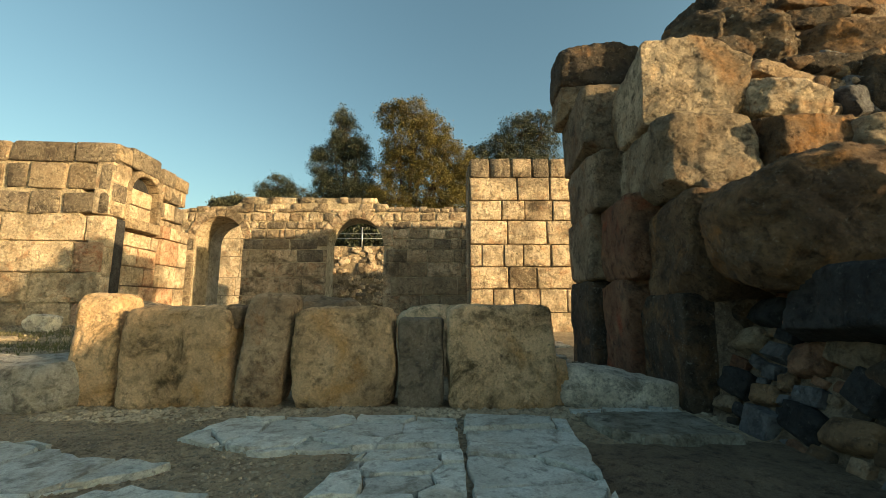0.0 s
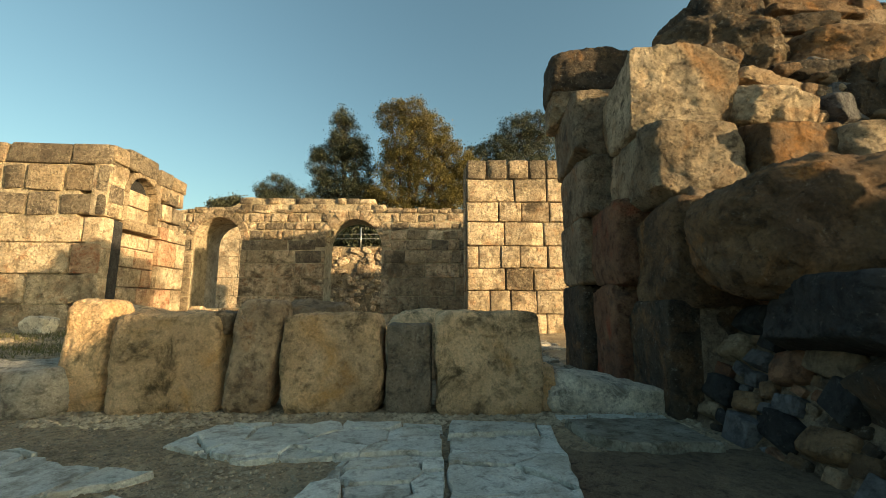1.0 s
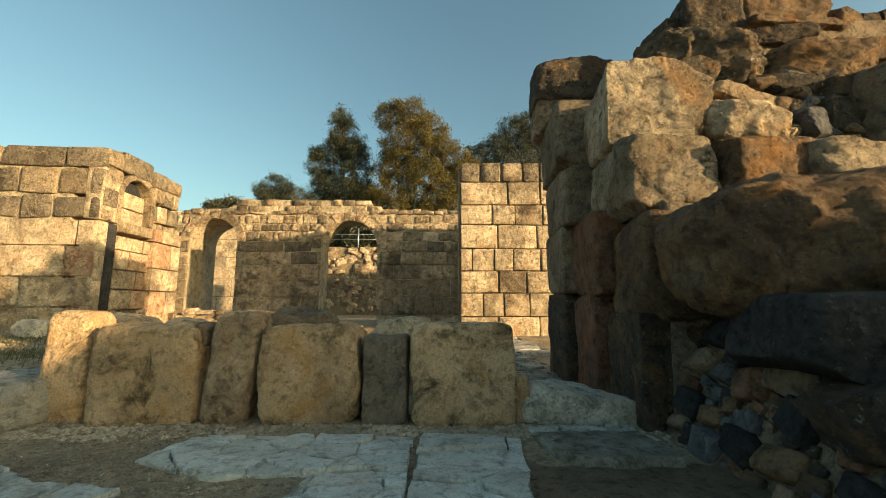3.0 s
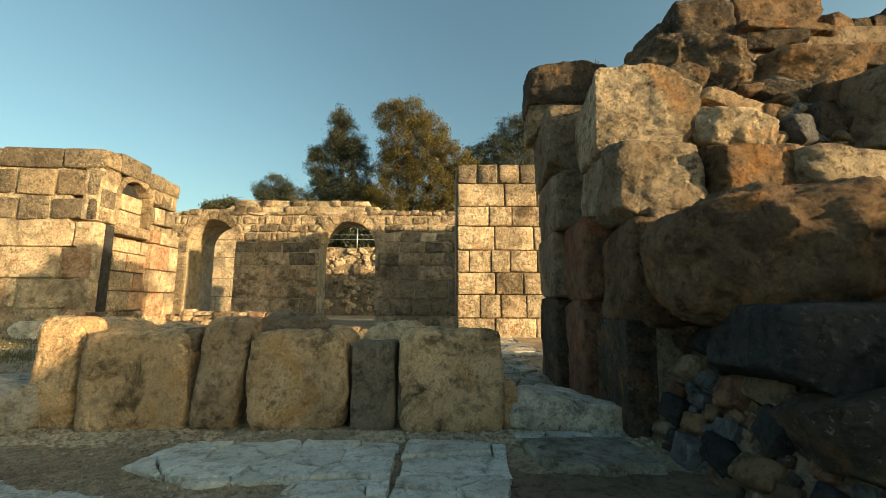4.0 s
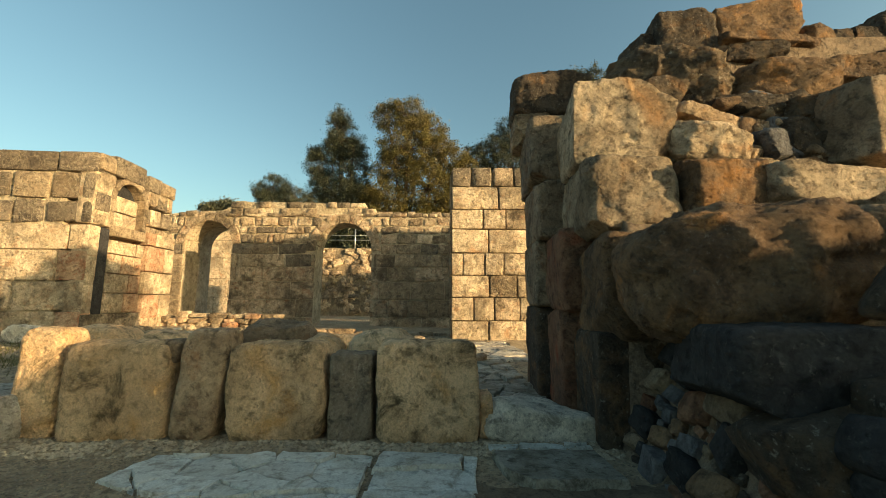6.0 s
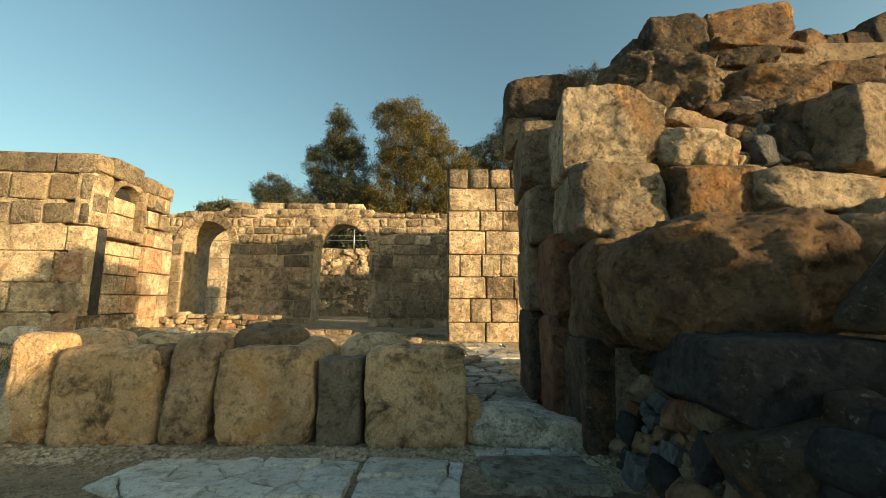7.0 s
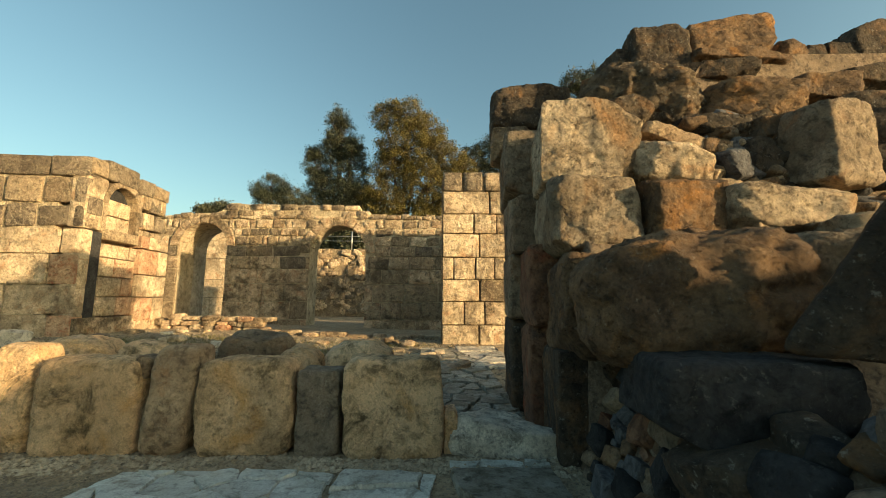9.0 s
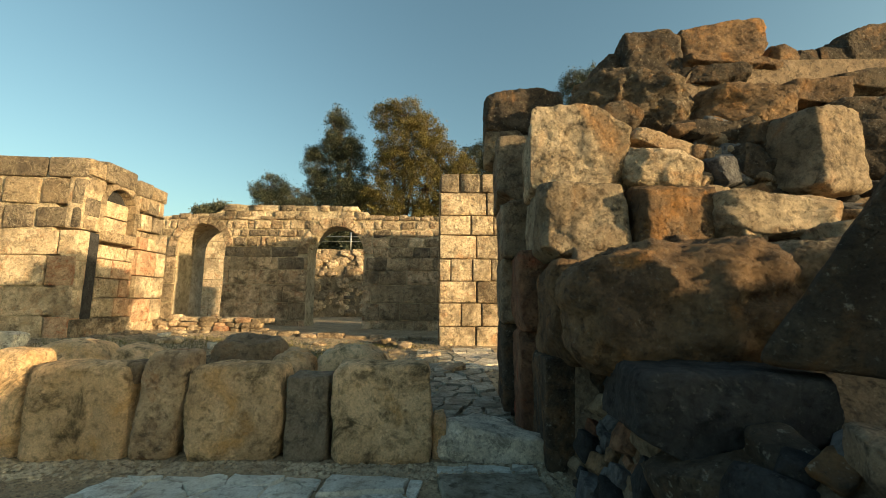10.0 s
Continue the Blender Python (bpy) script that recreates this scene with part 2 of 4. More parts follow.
def stone_bm(sx, sy, sz, seed, square=7.0, rough=0.09, cuts=22, chops=6, depth=0.84, crisp=0.0, lean=0.06):
    """One stone: a box rounded to a superellipsoid, chipped by a few planes and roughened."""
    rng = random.Random(seed)
    bm = bmesh.new()
    bmesh.ops.create_cube(bm, size=2.0)
    bmesh.ops.subdivide_edges(bm, edges=bm.edges[:], cuts=cuts, use_grid_fill=True)
    planes = []
    for _ in range(chops):
        v = Vector((rng.uniform(-1, 1), rng.uniform(-1, 1), rng.uniform(-1, 1))).normalized()
        planes.append((v, depth * (abs(v.x) ** 1.0 + abs(v.y) + abs(v.z)) * rng.uniform(0.82, 1.0)))
    shear = [rng.uniform(-lean, lean) for _ in range(4)]
    o = Vector((seed * 1.7 % 31, seed * 2.9 % 37, seed * 0.7 % 29))
    size = Vector((sx, sy, sz)) / 2
    mean = (sx + sy + sz) / 6
    for v in bm.verts:
        p = v.co.copy()
        if crisp:
            p = Vector([math.copysign(min(1.0, abs(c) * 2 * crisp if abs(c) <= 0.5 else crisp + (abs(c) - 0.5) * 2 * (1 - crisp)), c) for c in p])
        s = (abs(p.x) ** square + abs(p.y) ** square + abs(p.z) ** square) ** (-1 / square) * max(abs(p.x), abs(p.y), abs(p.z))
        q = p * (s * 0.98)
        q.x += shear[0] * q.z + shear[1] * q.y
        q.z += shear[2] * q.x
        q.y += shear[3] * q.z
        for nrm, d in planes:
            e = q.dot(nrm) - d
            if e > 0:
                q -= nrm * e
        w = Vector((q.x * size.x, q.y * size.y, q.z * size.z))
        k = w / mean
        d = noise.noise(k * 1.1 + o) * rough + noise.noise(k * 2.7 + o) * rough * 0.5
        if cuts > 5:
            ridge = abs(noise.noise(k * 4.3 + o))
            pit = max(0.0, noise.noise(k * 6.1 - o) - 0.2)
            d += rough * (0.45 * (0.25 - ridge) - 0.7 * pit + 0.22 * noise.noise(k * 11 + o) + 0.14 * noise.noise(k * 23 + o))
        v.co = w + q.normalized() * d * mean
    return bm


def stone(name, parent, x0, x1, y0, y1, z0, z1, mat, seed, turn=(0, 0, 0), label="", **kw):
    """A stone that fills the box x0..x1, y0..y1, z0..z1, turned by turn degrees about its middle."""
    bm = stone_bm(x1 - x0, y1 - y0, z1 - z0, seed, **kw)
    return part(name, bm, mat, parent, label, m=pose((x0 + x1) / 2, (y0 + y1) / 2, (z0 + z1) / 2, *turn))


PIECES = {}


def piece(kind, mat, rng):
    """One of a few shared unit stones (a metre across) of that kind and material."""
    i = rng.randrange(9)
    key = (kind, mat.name, i)
    if key not in PIECES:
        sq, rg, ch, cr, ln = {"ashlar": (34, 0.035, 0, 0.93, 0.012), "block": (18, 0.07, 4, 0.88, 0.06), "rubble": (6, 0.16, 9, 0.66, 0.12)}[kind]
        PIECES[key] = mesh_from(kind, stone_bm(1, 1, 1, 101 + i * 7 + len(kind), square=sq, rough=rg, cuts=3, chops=ch, depth=1.04 if kind == "block" else 0.9, crisp=cr, lean=ln), mat)
    return PIECES[key]


def lay(name, wall, kind, mat, rng, x0, x1, z0, z1, proud, depth, tilt=0.0):
    """A piece in the face of a wall: x along it, its face proud of y = 0 by that much."""
    ob = new(name, piece(kind, mat, rng))
    ob.parent = wall
    ob.matrix_basis = pose((x0 + x1) / 2, depth / 2 - proud, (z0 + z1) / 2, 0, rng.uniform(-tilt, tilt), 0) @ Matrix.Diagonal((x1 - x0, depth, z1 - z0, 1))
    return ob


def solid(outline, depth, y0=0.0):
    """The outline (x, z) in its order, drawn out from y0 to y0 + depth."""
    bm = bmesh.new()
    vs = [bm.verts.new((x, y0, z)) for x, z in outline]
    f = bm.faces.new(vs)
    r = bmesh.ops.extrude_face_region(bm, geom=[f])
    bmesh.ops.translate(bm, verts=[v for v in r["geom"] if isinstance(v, bmesh.types.BMVert)], vec=(0, depth, 0))
    bmesh.ops.recalc_face_normals(bm, faces=bm.faces[:])
    bmesh.ops.triangulate(bm, faces=bm.faces[:])
    return bm


def wall_core(name, m, x0, x1, base, top, depth, openings, mat, label, back=0.05):
    """A wall's core, set back from its facing stones, with its openings cut through. openings: (left, right, foot, spring, arched)."""
    pts = [(x0, base)]
    for a, b, foot, spring, arched in sorted(openings):
        if foot > base:
            continue
        pts += [(a, base), (a, spring)]
        if arched:
            r = (b - a) / 2
            pts += [((a + b) / 2 - r * math.cos(math.pi * i / 16), spring + r * math.sin(math.pi * i / 16)) for i in range(1, 16)]
        pts += [(b, spring), (b, base)]
    pts.append((x1, base))
    n = max(2, int((x1 - x0) / 0.25))
    pts += [(x1 + (x0 - x1) * i / n, top(x1 + (x0 - x1) * i / n) - 0.06) for i in range(n + 1)]
    ob = part(name, solid(pts, depth, back), mat, None, "", smooth=False, m=m)
    return tagged(ob, label, "wall", kind="structure")


def courses(wall, name, rng, x0, x1, z0, z1, heights, lengths, kind, mats, openings=(), top=None, proud=(0.0, 0.014), depth=0.25, ring=0.28, gap=0.008, tilt=0.3):
    """Facing stones in courses, clipped at the openings."""
    z = z0
    while z < z1 - 0.05:
        h = min(rng.uniform(*heights), z1 - z)
        if z1 - z - h < heights[0] * 0.6:
            h = z1 - z
        x = x0 - rng.uniform(0, lengths[0] * 0.5)
        while x < x1:
            w = rng.uniform(*lengths)
            a, b = max(x, x0), min(x + w, x1)
            if x1 - b < lengths[0] * 0.4:
                b = x1
            x = b if b > a else x + w
            spans = [(a, b)]
            for l, r, foot, spring, arched in openings:
                if z + h <= foot + 0.02 or (not arched and z >= spring - 0.02):
                    continue
                if arched and z + h * 0.5 > spring:
                    dz = z + h * 0.5 - spring
                    rad = (r - l) / 2 + ring
                    if dz >= rad:
                        continue
                    half = math.sqrt(rad * rad - dz * dz)
                    l, r = (l + r) / 2 - half, (l + r) / 2 + half
                spans = [q for s, e in spans for q in ((s, min(e, l)), (max(s, r), e)) if q[1] - q[0] > 0.07]
            for s, e in spans:
                hh = h
                if top:
                    t = top((s + e) / 2)
                    if z > t - 0.1:
                        continue
                    hh = min(h, t - z)
                g = gap * rng.uniform(0.4, 2.2) / 2
                lay(name, wall, kind, rng.choice(mats), rng, s + g, e - g, z + g, z + hh - g, rng.uniform(*proud), depth, tilt)
        z += h


def voussoirs(wall, name, a, b, spring, mat, rng, count=9, ring=0.28, depth=0.4, proud=0.03):
    """The wedge stones of an arch."""
    c, r = (a + b) / 2, (b - a) / 2
    for i in range(count):
        t0, t1 = math.pi * i / count + 0.008, math.pi * (i + 1) / count - 0.008
        bm = bmesh.new()
        out = r + ring * rng.uniform(0.85, 1.12)
        ring_pts = [(c - rr * math.cos(t), spring + rr * math.sin(t)) for rr, t in ((r, t0), (r, (t0 + t1) / 2), (r, t1), (out, t1), (out * 1.01, (t0 + t1) / 2), (out, t0))]
        front = [bm.verts.new((x, -proud * rng.uniform(0.5, 1.3), z)) for x, z in ring_pts]
        rear = [bm.verts.new((x, depth, z)) for x, z in ring_pts]
        bm.faces.new(front), bm.faces.new(rear[::-1])
        for k in range(6):
            bm.faces.new((front[k], rear[k], rear[(k + 1) % 6], front[(k + 1) % 6]))
        bmesh.ops.recalc_face_normals(bm, faces=bm.faces[:])
        bmesh.ops.bevel(bm, geom=[e for e in bm.edges], offset=0.014, segments=1, affect="EDGES")
        part(name, bm, mat, wall, smooth=False)


# ---- ground ----
def ground_z(x, y):
    """Height of the ground: level by the paving, rising a little to the left across the court."""
    s = min(1.0, max(0.0, (y - 2.6) / 3.5))
    side = min(1.0, max(0.0, (-x - 0.5) / 5.0))
    far = min(1.0, max(0.0, (14 - y) / 2.0))
    return -0.03 + s * (0.17 * side - 0.03) * far + 0.010 * noise.noise((x * 3, y * 3, 0)) + 0.006 * noise.noise((x * 9, y * 9, 4))


def spread(core0, core1, step, far):
    a, out, d = list(np.arange(core0, core1 + 1e-6, step)), [], step
    lo, hi = core0, core1
    while hi < far:
        d *= 1.22
        lo, hi = lo - d, hi + d
        a = [lo] + a + [hi]
    return a


gx, gy = spread(-4.0, 3.0, 0.06, 900), spread(0.0, 9.0, 0.06, 900)
ground = bpy.data.meshes.new("ground")
ground.from_pydata([(x, y, ground_z(x, y)) for y in gy for x in gx], [],
                   [(j * len(gx) + i, j * len(gx) + i + 1, (j + 1) * len(gx) + i + 1, (j + 1) * len(gx) + i) for j in range(len(gy) - 1) for i in range(len(gx) - 1)])
ground.materials.append(EARTH)
for p in ground.polygons:
    p.use_smooth = True
tagged(new("ground", ground), "brown gravelly earth with trodden dust", "ground", kind="structure")

# ---- far wall with two arches ----
rng = random.Random(5)


def far_top(x):
    base = float(np.interp(x, [-9.6, -8.0, -7.6, -6.4, -6.2, -4.5, -2.6, -1.9, -1.8, 0.3, 2.2], [3.3, 3.32, 3.48, 3.52, 3.86, 3.8, 3.76, 3.72, 3.47, 3.45, 3.4]))
    return base + 0.06 * noise.noise((x * 2.3, 0, 0))


FAR_Y = 11.8
doors = [(-7.56, -6.1, 0.15, 2.43, True), (-3.53, -1.81, -0.05, 2.236, True)]
far_wall = wall_core("wall_north", pose(0, FAR_Y, 0), -9.6, 2.2, -0.2, far_top, 0.75, [(a, b, -0.3, s, r) for a, b, _, s, r in doors], LIMEMORTAR,
                     "weathered ashlar and rubble wall pierced by two round arches", back=0.03)
cut = [(a, b, -0.3, s, r) for a, b, _, s, r in doors]
courses(far_wall, "ashlar_block", rng, -9.0, 0.9, -0.32, 1.74, (0.46, 0.6), (0.55, 1.05), "ashlar", [LIME, WEATHER, LIME, WEATHER], cut, proud=(0.0, 0.03), gap=0.010)
courses(far_wall, "dark_course_stone", rng, -9.0, 0.9, 1.74, 2.45, (0.2, 0.4), (0.3, 0.9), "block", [GREY, WEATHER, LIME, WEATHER, LIME], cut, proud=(0.0, 0.03), tilt=2)
courses(far_wall, "rubble_stone", rng, -9.0, 0.9, 2.45, 3.42, (0.22, 0.46), (0.16, 0.62), "block", [LIME, PALE, WEATHER, LIME, PALE, WEATHER, GREY], cut, proud=(-0.012, 0.035), tilt=9, gap=0.03)
courses(far_wall, "coping_stone", rng, -9.0, 0.9, 3.30, 4.1, (0.2, 0.34), (0.22, 0.55), "block", [LIME, GREY, PALE, WEATHER], (), far_top, proud=(-0.05, 0.04), depth=0.6, tilt=3)
for a, b, _, s, _ in doors:
    voussoirs(far_wall, "voussoir", a, b, s, LIME, rng)

# the passage behind the left arch, where the wall is twice as thick
thick = wall_core("wall_north_passage", pose(0, 12.6, 0), -9.6, -5.2, -0.2, lambda x: 3.35, 0.62, [(-7.56, -6.1, -0.3, 2.43, True)], PLASTER, "thick plastered passage wall behind the left arch", back=0.0)

# ---- wall behind the left arch, and the rubble wall far behind the right one ----
inner = wall_core("wall_north_inner", pose(-14.0, 18.6, 0), 0, 5.2, -0.1, lambda x: 4.6, 0.7, [], WALLCORE, "plastered stone wall seen behind the left arch")
courses(inner, "ashlar_block", rng, 0, 5.2, -0.05, 4.6, (0.8, 1.1), (1.1, 1.9), "ashlar", [PALE])
rear = wall_core("wall_north_rear", pose(-10, 20, 0), 0, 12, -0.2, lambda x: 3.5 + 0.1 * noise.noise((x * 2, 3, 0)), 0.8, [], MORTAR, "rough rubble wall seen through the right arch")
for _ in range(260):
    w, hgt = rng.uniform(0.18, 0.55), rng.uniform(0.14, 0.36)
    x, z = rng.uniform(2.6, 8.0), rng.uniform(0.05, 3.3)
    lay("rubble_stone", rear, "rubble" if rng.random() < 0.6 else "block", rng.choice((LIME, GREY, PALE, LIME)), rng, x, x + w, z, z + hgt, rng.uniform(-0.02, 0.12), 0.3, 25)
rail = tagged(new("railing"), "thin metal railing on top of the rubble wall", "railing")
for z in (3.9, 4.15):
    bm = bmesh.new()
    bmesh.ops.create_cone(bm, cap_ends=True, segments=8, radius1=0.014, radius2=0.014, depth=5.0, matrix=pose(-4.6, 20.3, z, 0, 90, 0))
    part("rail_bar", bm, STEEL, rail)
for x in (-7.1, -4.25, -2.1):
    bm = bmesh.new()
    bmesh.ops.create_cone(bm, cap_ends=True, segments=8, radius1=0.035, radius2=0.035, depth=1.2, matrix=pose(x, 20.3, 3.9))
    part("rail_post", bm, STEEL, rail)

# ---- free-standing wall end ----
# past 2.3 m the unseen stretch stands higher, to shade the arched wall
pier = wall_core("wall_east_pier", pose(0.55, 7.93, 0), 0, 7.9, -0.2, lambda x: 3.5 if x < 2.3 else 3.85, 0.9, [], MORTAR, "sunlit wall end of squared honey-coloured limestone blocks")
z = -0.1
for k, hgt in enumerate((0.42, 0.47, 0.45, 0.46, 0.5, 0.42, 0.5)):
    courses(pier, "ashlar_block", rng, 0, 3.2, z, z + hgt, (hgt, hgt), ((0.34, 0.8) if k % 2 else (0.45, 1.05)), "ashlar", [PALE, PALE, PALE, LIME], proud=(0.0, 0.035), depth=0.4, tilt=0.9, gap=0.010)
    courses(pier, "ashlar_block", rng, 3.2, 7.9, z, z + hgt, (hgt, hgt), (0.8, 1.2), "ashlar", [LIME], depth=0.4)
    z += hgt
x = 0.0
while x < 3.0:
    w = rng.uniform(0.34, 0.46)
    lay("coping_stone", pier, "block", GREY if rng.random() < 0.5 else LIME, rng, x + 0.01, x + w - 0.015, z, z + 0.42, 0.01, 0.5, 1)
    x += w
# side face of the wall end
z = -0.1
for hgt in (0.42, 0.47, 0.45, 0.46, 0.5, 0.42, 0.5, 0.4):
    ob = new("ashlar_block", piece("ashlar", LIME, rng))
    ob.parent = pier
    ob.matrix_basis = pose(0.1, 0.66, z + hgt / 2) @ Matrix.Diagonal((0.24, 0.5, hgt - 0.02, 1))
    z += hgt

# ---- left wall: a front face, and a face that runs back with a slit and an alcove ----
west = wall_core("wall_west_front", pose(-6.2, 7.1, 0, 0, 0, 4) @ pose(-4.0, 0, 0), 0, 3.45, -0.1, lambda x: 3.56, 0.9, [], LIMEMORTAR, "thick ashlar wall with reddish lower courses")
courses(west, "ashlar_block", rng, 0, 4.0, -0.05, 2.12, (0.5, 0.6), (0.85, 1.5), "ashlar", [PALE, PALE, REDDISH, PALE], proud=(0.0, 0.015), gap=0.01)
courses(west, "ashlar_block", rng, 0, 4.0, 2.13, 3.14, (0.46, 0.54), (0.3, 0.8), "block", [WEATHER, GREY, GREY, WEATHER], proud=(-0.012, 0.012), gap=0.05, tilt=3)
courses(west, "coping_stone", rng, 0, 4.0, 3.13, 3.54, (0.4, 0.4), (0.9, 1.5), "block", [GREY, LIME], proud=(0.0, 0.05), depth=0.5)


def side_top(x):
    return float(np.interp(x, [0, 1.25, 1.4, 1.5, 2.4, 2.7], [3.5, 3.5, 3.36, 3.46, 3.42, 2.3]))


alcove = (0.52, 1.38, 2.2, 2.72, True)
side = wall_core("wall_west_side", pose(-6.2, 7.1, 0, 0, 0, 94), 0.2, 2.42, -0.1, side_top, 0.9, [], LIMEMORTAR, "sunlit ashlar wall side with a slit and an arched alcove", back=0.30)
courses(side, "ashlar_block", rng, 0, 0.22, 0.45, 2.12, (0.5, 0.56), (0.22, 0.22), "ashlar", [PALE], depth=0.32)
courses(side, "red_block", rng, 0.5, 1.5, 0.45, 1.92, (0.3, 0.5), (0.5, 1.0), "ashlar", [REDDISH, REDDISH, PALE], depth=0.28, proud=(-0.03, -0.01))
courses(side, "ashlar_block", rng, 1.5, 2.5, 0.3, 2.24, (0.45, 0.6), (0.5, 1.0), "ashlar", [PALE, PALE, REDDISH], depth=0.4, proud=(0.05, 0.07))
courses(side, "ashlar_block", rng, 0, 2.4, -0.05, 0.45, (0.5, 0.5), (0.5, 0.9), "ashlar", [LIME], depth=0.4, proud=(0.03, 0.06))
courses(side, "rubble_stone", rng, 0, 2.36, 2.12, 3.22, (0.26, 0.42), (0.22, 0.46), "block", [WEATHER, GREY, WEATHER, PALE], [(0.44, 1.46, 1.9, 2.72, True)], side_top, proud=(-0.01, 0.012), depth=0.34, ring=0.1, tilt=3, gap=0.045)
for a, b in ((0.0, 0.5), (1.42, 2.36)):
    lay("plaster_patch", side, "ashlar", PALE, rng, a, b, 2.9 if a else 2.14, 3.2 if a else 3.2, -0.008, 0.3)
# dark strip laid nearly flush in the slit, standing in for its shade
lay("dark_joint_stone", side, "ashlar", BASALT, rng, 0.24, 0.49, 0.4, 2.13, -0.02, 0.2)
voussoirs(side, "voussoir", alcove[0], alcove[1], alcove[3], WEATHER, rng, 7, 0.13, 0.34, 0.015)
for c, d in ((2.2, 2.52), (2.54, 2.87)):
    lay("alcove_block", side, "ashlar", PALE, rng, alcove[0] - 0.02, alcove[1] + 0.02, c, d, -0.16, 0.14)
for a, b in ((0.42, 0.53), (1.37, 1.48)):
    lay("jamb_stone", side, "ashlar", WEATHER, rng, a, b, 2.2, 2.74, 0.0, 0.3)
# near-black piece whose colour gives the shade of the hollow under the arch
lay("alcove_head_stone", side, "ashlar", BASALT, rng, alcove[0], alcove[1], 2.84, 3.17, -0.22, 0.08)
lay("sill_stone", side, "block", WEATHER, rng, 0.5, 1.46, 1.98, 2.2, 0.06, 0.36)
for a, b, c, d in ((0.02, 0.4, 3.2, 3.54), (0.4, 1.3, 3.2, 3.62), (1.38, 1.85, 3.16, 3.52), (1.85, 2.38, 3.18, 3.5)):
    lay("coping_stone", side, "block", rng.choice((GREY, WEATHER)), rng, a, b, c, d, 0.04, 0.6, 2)

# ---- court: low wall, kerb and loose stones ----
low = new("low_wall", None)
tagged(low, "low ruined wall of small lit stones before the arches", "wall", kind="structure")
for row in range(3):
    x = -6.62 + 0.12 * row
    while x < -3.8:
        w = rng.uniform(0.16, 0.5)
        g = ground_z(x, 9.4) - 0.04 + row * 0.12
        if rng.random() < (1.0, 0.95, 0.75)[row]:
            stone("low_wall_stone", low, x, x + w - 0.01, 9.3 + rng.uniform(-0.03, 0.03), 9.62, g, g + rng.uniform(0.1, 0.16), rng.choice((LIME, PALE, WEATHER, REDDISH, LIME)), rng.randrange(999), (0, rng.uniform(-6, 6), 0), cuts=3, rough=0.12, square=12, crisp=0.82)
        x += w
kerb_row = new("step_edge", None)
tagged(kerb_row, "long low edge of worn stones before the arches", "step", kind="structure")
x = -3.8
while x < 0.5:
    w = rng.uniform(0.3, 0.6)
    g = ground_z(x, 8.9)
    stone("edge_stone", kerb_row, x, x + w - 0.01, 8.75, 9.05, g - 0.06, g + rng.uniform(0.06, 0.12), rng.choice((LIME, WEATHER)), rng.randrange(999), cuts=3, rough=0.12, square=14, crisp=0.82)
    x += w

# ---- upright slabs along the paving ----
SLABS = ((-1.96, -1.705, 0.56, 0.02, SLAB, 11, 5, (0, 0, 3)), (-1.685, -1.09, 0.48, 0.0, SLAB, 12, 8, (0, 0, -1)), (-1.06, -0.81, 0.555, 0.0, NEAR, 13, 6, (0, 5, 4)),
         (-0.785, -0.255, 0.48, 0.01, SLAB, 14, 8, (0, -2, 1)), (-0.238, 0.002, 0.42, 0.03, KERBGREY, 15, 14, (0, -1, 0)), (0.022, 0.578, 0.488, 0.0, SLAB, 16, 12, (0, 0, 0)))
for x0, x1, top_z, y_in, mat, seed, sq, turn in SLABS:
    ob = stone("upright_slab", None, x0, x1, 2.05 + y_in, 2.32, -0.06, top_z, mat, seed, turn, square=sq, rough=0.085, chops=5, depth=0.98, cuts=34, lean=0.025)
    tagged(ob, "dark grey upright kerb stone" if mat is KERBGREY else "large mossy ochre limestone block set upright", "stone block", "row of upright blocks")
tagged(stone("wedged_stone", None, -1.17, -1.07, 2.1, 2.25, 0.36, 0.49, NEAR, 19, (0, 12, 0), square=5), "pale wedge of stone between two upright blocks", "stone block")
for i, (x0, x1, top_z) in enumerate(((-2.62, -2.06, 0.50), (-2.02, -1.62, 0.48), (-1.25, -0.64, 0.56), (-0.74, -0.4, 0.44), (-0.36, 0.2, 0.49))):
    ob = stone("rounded_block", None, x0, x1, 2.9, 3.35, -0.08, top_z, SLAB if i != 2 else NEAR, 31 + i, square=3.2, rough=0.12)
    tagged(ob, "rounded weathered limestone block behind the upright row", "stone block", "blocks behind the row")
tagged(stone("end_stone", None, 0.58, 0.66, 2.12, 2.3, -0.06, 0.2, SLAB, 41), "small upright stone at the row's end", "stone block")
tagged(stone("kerb_stone", None, 0.62, 1.24, 2.07, 2.44, -0.12, 0.13, CHALK, 42, (0, 9, -4), square=14, rough=0.12), "pale chalky kerb stone sloping towards the wall", "kerb stone")
tagged(stone("pale_block", None, -2.9, -1.86, 1.93, 2.4, -0.06, 0.23, CHALK, 43, square=5), "big pale rough stone block lying on the ground", "stone block")
tagged(stone("white_stone", None, -5.93, -5.6, 5.6, 5.86, 0.07, 0.35, CHALK, 44, (0, 8, 6), square=14), "small white squared stone lying in the court", "stone block")

